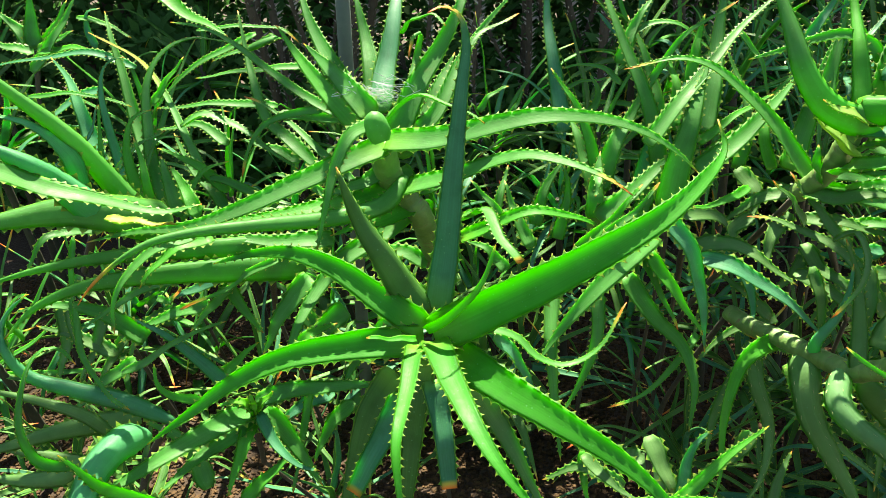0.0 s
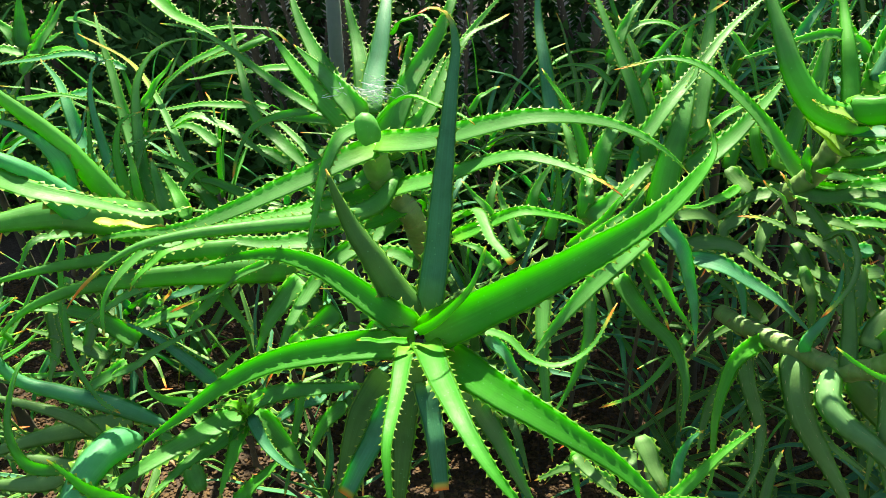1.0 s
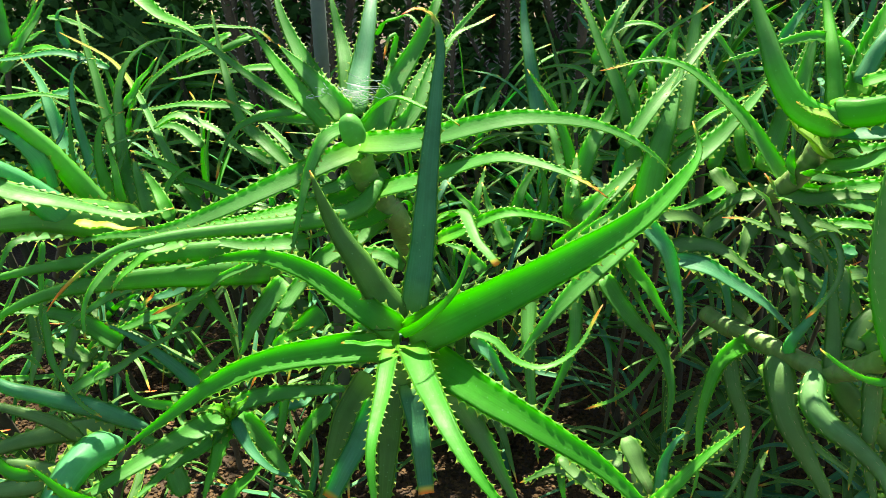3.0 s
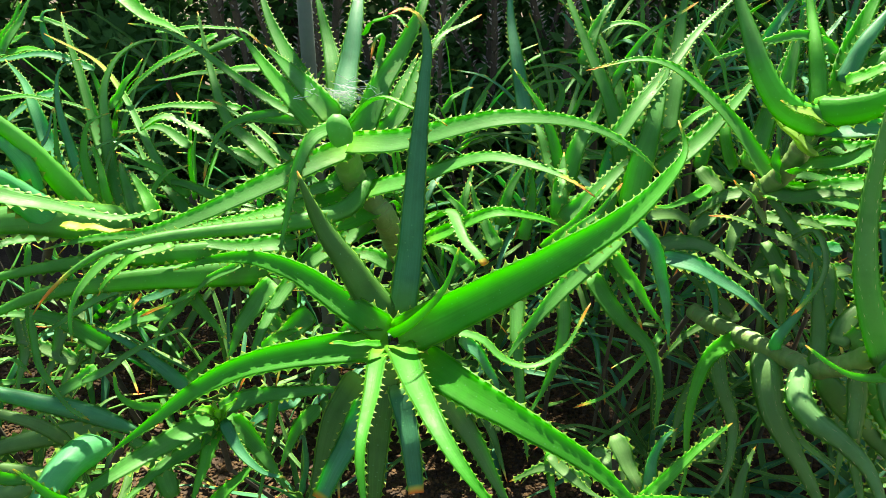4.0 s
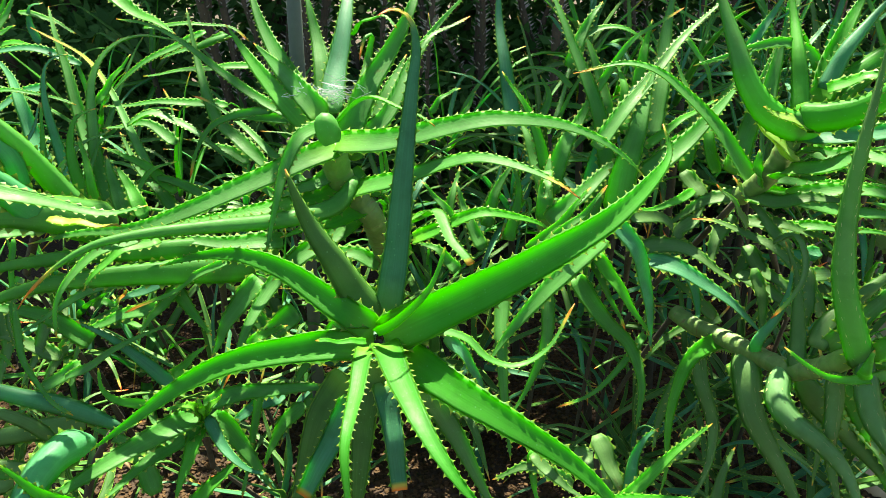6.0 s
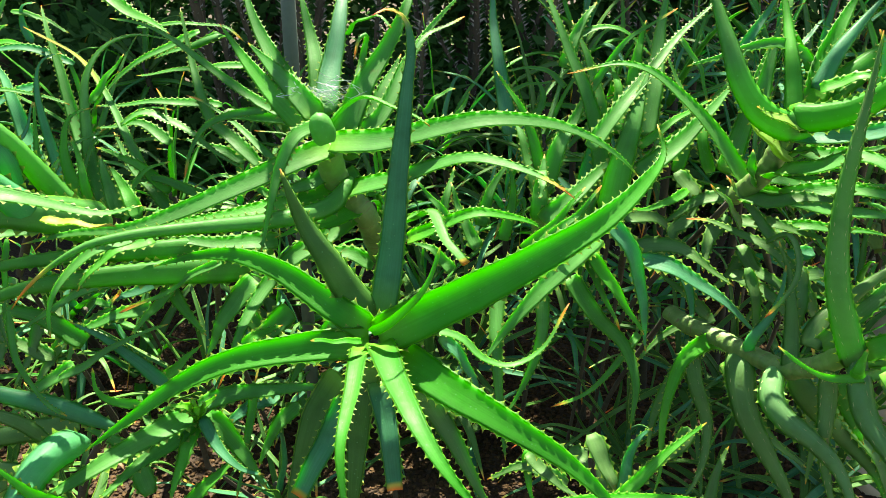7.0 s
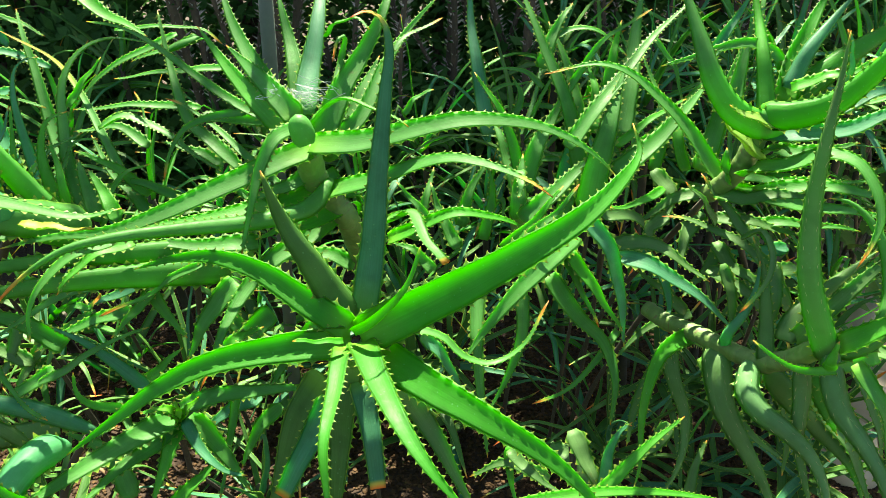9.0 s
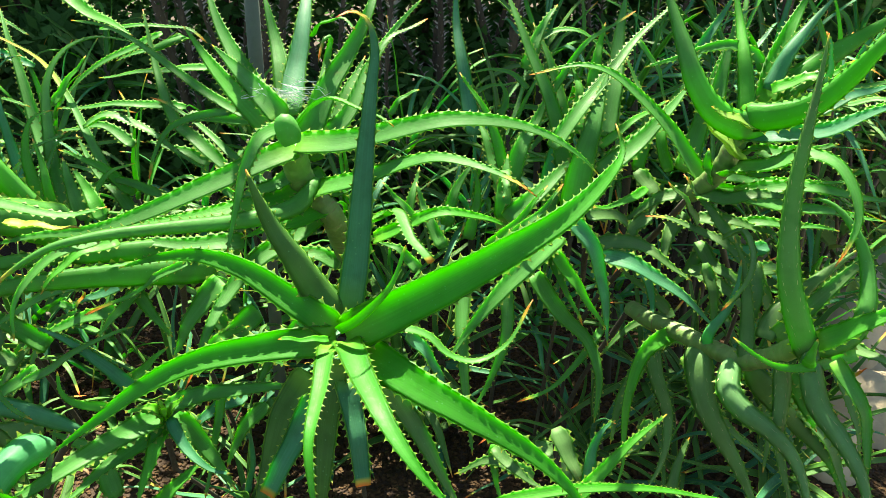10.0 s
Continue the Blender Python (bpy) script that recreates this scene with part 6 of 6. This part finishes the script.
for i in range(11):
    shrub(-4.2 + 0.85 * i, 4.0 + 0.25 * math.sin(i * 2.1), 1.3, 2.7 + 0.3 * math.cos(i * 1.7), 500 + i, 7000)
for i in range(9):
    shrub(-4.6 + 1.15 * i, 5.3 + 0.2 * math.sin(i * 1.9), 1.5, 3.2, 620 + i, 4500)
for i in range(9):
    shrub(-2.9 + 0.72 * i, 3.35 + 0.15 * math.sin(i * 1.3), 0.9, 0.75 + 0.2 * math.cos(i * 2.7), 560 + i, 3000)


# ---- metal post with a cobweb ----
def post(x, y, high):
    ob = thing("metal_post", "slim grey-green painted metal post standing among the aloes", "post")
    bm = bmesh.new()
    bmesh.ops.create_cone(bm, cap_ends=True, segments=20, radius1=0.0155, radius2=0.0150, depth=high)
    bmesh.ops.translate(bm, verts=bm.verts, vec=(x, y, high / 2 - 0.02))
    for f in bm.faces:
        f.smooth = len(f.verts) == 4
    part("tube", bm, POST, ob)
    for z in (0.62, 1.23):
        bm = bmesh.new()
        bmesh.ops.create_cone(bm, cap_ends=True, segments=20, radius1=0.0175, radius2=0.0175, depth=0.012)
        bmesh.ops.translate(bm, verts=bm.verts, vec=(x, y, z))
        part("collar", bm, POST, ob)


post(-0.285, 1.63, 1.75)


# ---- closed bud in the heart of the tall aloe ----
def bud(plant, centre, axis, radius, long):
    """An egg of leaves still wrapped round one another, with small thorns on the lapped rim."""
    ax = Vector(axis).normalized()
    q = ax.to_track_quat("Z", "Y").to_matrix()
    n, verts = 20, []
    for i in range(15):
        f = i / 14
        r = radius * 1.15 * math.sqrt(max(0.0, 1 - (abs(2 * f - 0.9) / 1.1) ** 2.2)) + 0.0004
        for k in range(n):
            a = k / n * math.tau
            lap = 1 + 0.07 * ((a / math.tau + 0.35 * f) % 0.5) * 2
            verts.append(Vector(centre) + q @ Vector((r * lap * math.cos(a), r * lap * math.sin(a), long * (f - 0.35))))
    faces = [(i * n + k, i * n + (k + 1) % n, (i + 1) * n + (k + 1) % n, (i + 1) * n + k) for i in range(14) for k in range(n)]
    me = pydata("bud", verts, faces)
    me.attributes.new("along", "FLOAT", "POINT").data.foreach_set("value", np.full(len(verts), 0.5, np.float32))
    ob = part("bud", me, SKIN["green"], plant, "closed green bud of wrapped leaves")
    rows = []
    for k in range(9):
        f = 0.18 + 0.085 * k
        r = radius * 1.17 * math.sqrt(max(0.0, 1 - (abs(2 * f - 0.9) / 1.1) ** 2.2))
        o = q @ Vector((-0.80, -0.60, 0.0))
        rows.append((np.array(Vector(centre) + q @ Vector((-0.80 * r, -0.60 * r, long * (f - 0.35)))), np.array(ax), np.array(o), np.array(ax.cross(o)), 0.0046, 0.0034))
    tagged(part("thorny_edge", thorn_mesh("thorny_edge", rows), THORN, ob), kind="stuff")


bud(aloe_b, (-0.167, 1.196, 1.044), (-0.35, 0.25, 1), 0.0165, 0.052)


# ---- cobweb between post and aloe ----
def cobweb(centre, size):
    ob = thing("cobweb", "torn white cobweb strung beside the metal post", "cobweb")
    r = random.Random(9)
    verts, faces = [], []
    def thread(a, b, w):
        a, b = Vector(a), Vector(b)
        s = (b - a).cross(Vector((0, 1, 0.2))).normalized() * w
        d = Vector((0, w, 0))
        i = len(verts)
        verts.extend([a + s, a - s, a + d, b + s, b - s, b + d])
        faces.extend([(i, i + 1, i + 4, i + 3), (i + 1, i + 2, i + 5, i + 4), (i + 2, i, i + 3, i + 5)])
    c = Vector(centre)
    for k in range(90):
        u = r.gauss(0, 0.5)
        p = c + Vector((u * size, r.gauss(0, 0.006), r.gauss(0, 0.16) * size + 0.12 * size * u))
        d = Vector((r.uniform(0.2, 0.75), r.uniform(-0.05, 0.05), r.gauss(-0.05, 0.22))) * size
        thread(p - d * 0.5, p + d * 0.5, r.uniform(0.0002, 0.0006))
    for k in range(18):
        p = c + Vector((r.uniform(0.2, 0.75) * size, r.gauss(0, 0.01), r.uniform(-0.55, 0.05) * size))
        thread(p, p + Vector((r.uniform(0.1, 0.3), 0, r.uniform(-0.12, 0.05))) * size, 0.00018)
    part("web", pydata("web", verts, faces, smooth=False), WEB, ob)


cobweb((-0.188, 1.318, 1.080), 0.055)


# ---- pale path and stones at the edge of the bed ----
sheet("path", 1.5, 6.0, -3.0, 7.0, 24, 48, lambda x, y: 0.035 + 0.006 * noise.noise((x * 3, y * 3, 1)), STONE, "pale limestone path along the edge of the bed", "path")


def boulder(x, y, sx, sy, sz, turn, seed):
    bm = bmesh.new()
    bmesh.ops.create_icosphere(bm, subdivisions=4, radius=1)
    for v in bm.verts:
        p = v.co.copy()
        k = 1 + 0.22 * noise.noise(p * 1.3 + Vector((seed, 0, 0))) + 0.07 * noise.noise(p * 4 + Vector((0, seed, 0)))
        v.co = Vector((p.x * sx, p.y * sy, max(p.z, -0.5) * sz)) * k
    for f in bm.faces:
        f.smooth = True
    me = bpy.data.meshes.new("boulder")
    bm.to_mesh(me)
    bm.free()
    me.materials.append(STONE)
    ob = tagged(new("boulder", me), "pale rounded limestone boulder lying on the soil", "boulder", "stones of the bed edge")
    ob.matrix_world = pose(x, y, sz * 0.38, 0, 0, turn)


boulder(1.17, 1.62, 0.10, 0.12, 0.10, 30, 1)
boulder(1.42, 1.75, 0.16, 0.12, 0.12, -20, 4)
boulder(1.55, 2.2, 0.20, 0.15, 0.14, 60, 8)


# ---- dead leaves on the soil ----
def dead_leaf(x, y, z, long, wide, turn, tilt, seed):
    r = random.Random(seed)
    n, verts, faces = 9, [], []
    for i in range(n):
        f = i / (n - 1)
        h = wide * math.sin(math.pi * (0.06 + 0.92 * f) ** 0.8) * 0.5 + 0.001
        lift = 0.018 * math.sin(f * 4 + seed)
        verts += [(f * long, -h, lift + 0.35 * h), (f * long, 0, lift), (f * long, h, lift + 0.35 * h), (f * long, h * 0.9, lift + 0.35 * h - 0.0015), (f * long, 0, lift - 0.002), (f * long, -h * 0.9, lift + 0.35 * h - 0.0015)]
    faces = [(i * 6 + k, i * 6 + (k + 1) % 6, i * 6 + 6 + (k + 1) % 6, i * 6 + 6 + k) for i in range(n - 1) for k in range(6)]
    me = pydata("dead_leaf", verts, faces)
    me.materials.append(LITTER)
    ob = tagged(new("dead_leaf", me), "curled dry brown leaf lying on the gravel", "leaf", "dead leaves on the soil")
    ob.matrix_world = pose(x, y, z, tilt, 0, turn)


r_dead = random.Random(77)
for i in range(20):
    x, y = r_dead.uniform(-1.2, 1.2), r_dead.uniform(1.25, 2.4)
    dead_leaf(x, y, relief(x, y) + 0.012, r_dead.uniform(0.04, 0.09), r_dead.uniform(0.015, 0.03), r_dead.uniform(0, 360), r_dead.uniform(-15, 15), i)


# ---- unseen tree added over the back of the bed, so that its crown shades the ground ----
def added_shade_tree():
    r = random.Random(12)
    ob = thing("added_shade_tree", "unseen tree added so that its leaf clumps shade the bed", "tree")
    stem(ob, 0.11, (2.3, 6.8, -0.05), (2.25, 6.7, 1.5), (2.0, 6.4, 3.0), (1.6, 6.2, 4.1), rings=False, name="trunk", mat=BARK)
    limbs = [((2.0, 6.4, 3.0), (1.6, 5.4, 3.6), (1.1, 4.3, 3.9), (0.8, 3.3, 3.85)), ((1.8, 6.2, 3.6), (0.6, 6.3, 4.1), (-0.8, 6.3, 4.2)),
             ((2.0, 6.4, 3.0), (2.6, 5.6, 3.7), (2.7, 4.8, 4.0)), ((1.7, 6.2, 3.9), (0.2, 6.8, 4.5), (-2.2, 6.6, 4.4)), ((1.1, 4.3, 3.9), (0.1, 3.75, 3.85), (-0.9, 3.2, 3.85))]
    for k in limbs:
        stem(ob, 0.04, *k, rings=False, name="limb", mat=BARK)
    verts, faces = [], []
    def blob(c, s, count):
        for _ in range(count):
            p = np.array([r.gauss(m, q) for m, q in zip(c, s)])
            d = unit(np.array((r.gauss(0, 1), r.gauss(0, 1), r.gauss(-0.2, 0.5))))
            sd = unit(np.cross(d, (r.gauss(0, 0.4), r.gauss(0, 0.4), 1)))
            ln, wd = r.uniform(0.08, 0.16), r.uniform(0.025, 0.045)
            i = len(verts)
            verts.extend([p, p + d * ln * 0.45 + sd * wd, p + d * ln, p + d * ln * 0.45 - sd * wd])
            faces.append((i, i + 1, i + 2, i + 3))
    # clumps out of view, each set where the bed below should be darker
    for c, s, count in (((0.78, 3.2, 3.8), (0.28, 0.22, 0.15), 70), ((0.15, 3.68, 3.8), (0.30, 0.10, 0.12), 380), ((0.62, 3.66, 3.8), (0.25, 0.12, 0.12), 110), ((-0.95, 3.14, 3.8), (0.20, 0.05, 0.06), 90), ((0.95, 4.35, 3.8), (0.42, 0.20, 0.2), 420), ((0.45, 4.3, 3.7), (0.24, 0.17, 0.15), 200), ((-0.25, 4.5, 3.8), (0.35, 0.20, 0.2), 160),
                        ((-0.95, 4.6, 3.8), (0.45, 0.22, 0.2), 220), ((0.0, 6.6, 4.2), (1.0, 0.5, 0.3), 600), ((1.7, 5.0, 3.9), (0.5, 0.5, 0.25), 300),
                        ((-1.8, 6.7, 4.3), (0.9, 0.5, 0.3), 600), ((2.2, 6.0, 4.1), (0.8, 0.5, 0.3), 600)):
        blob(c, s, count)
    tagged(part("crown", pydata("crown", verts, faces), SHRUB, ob), kind="stuff")


added_shade_tree()
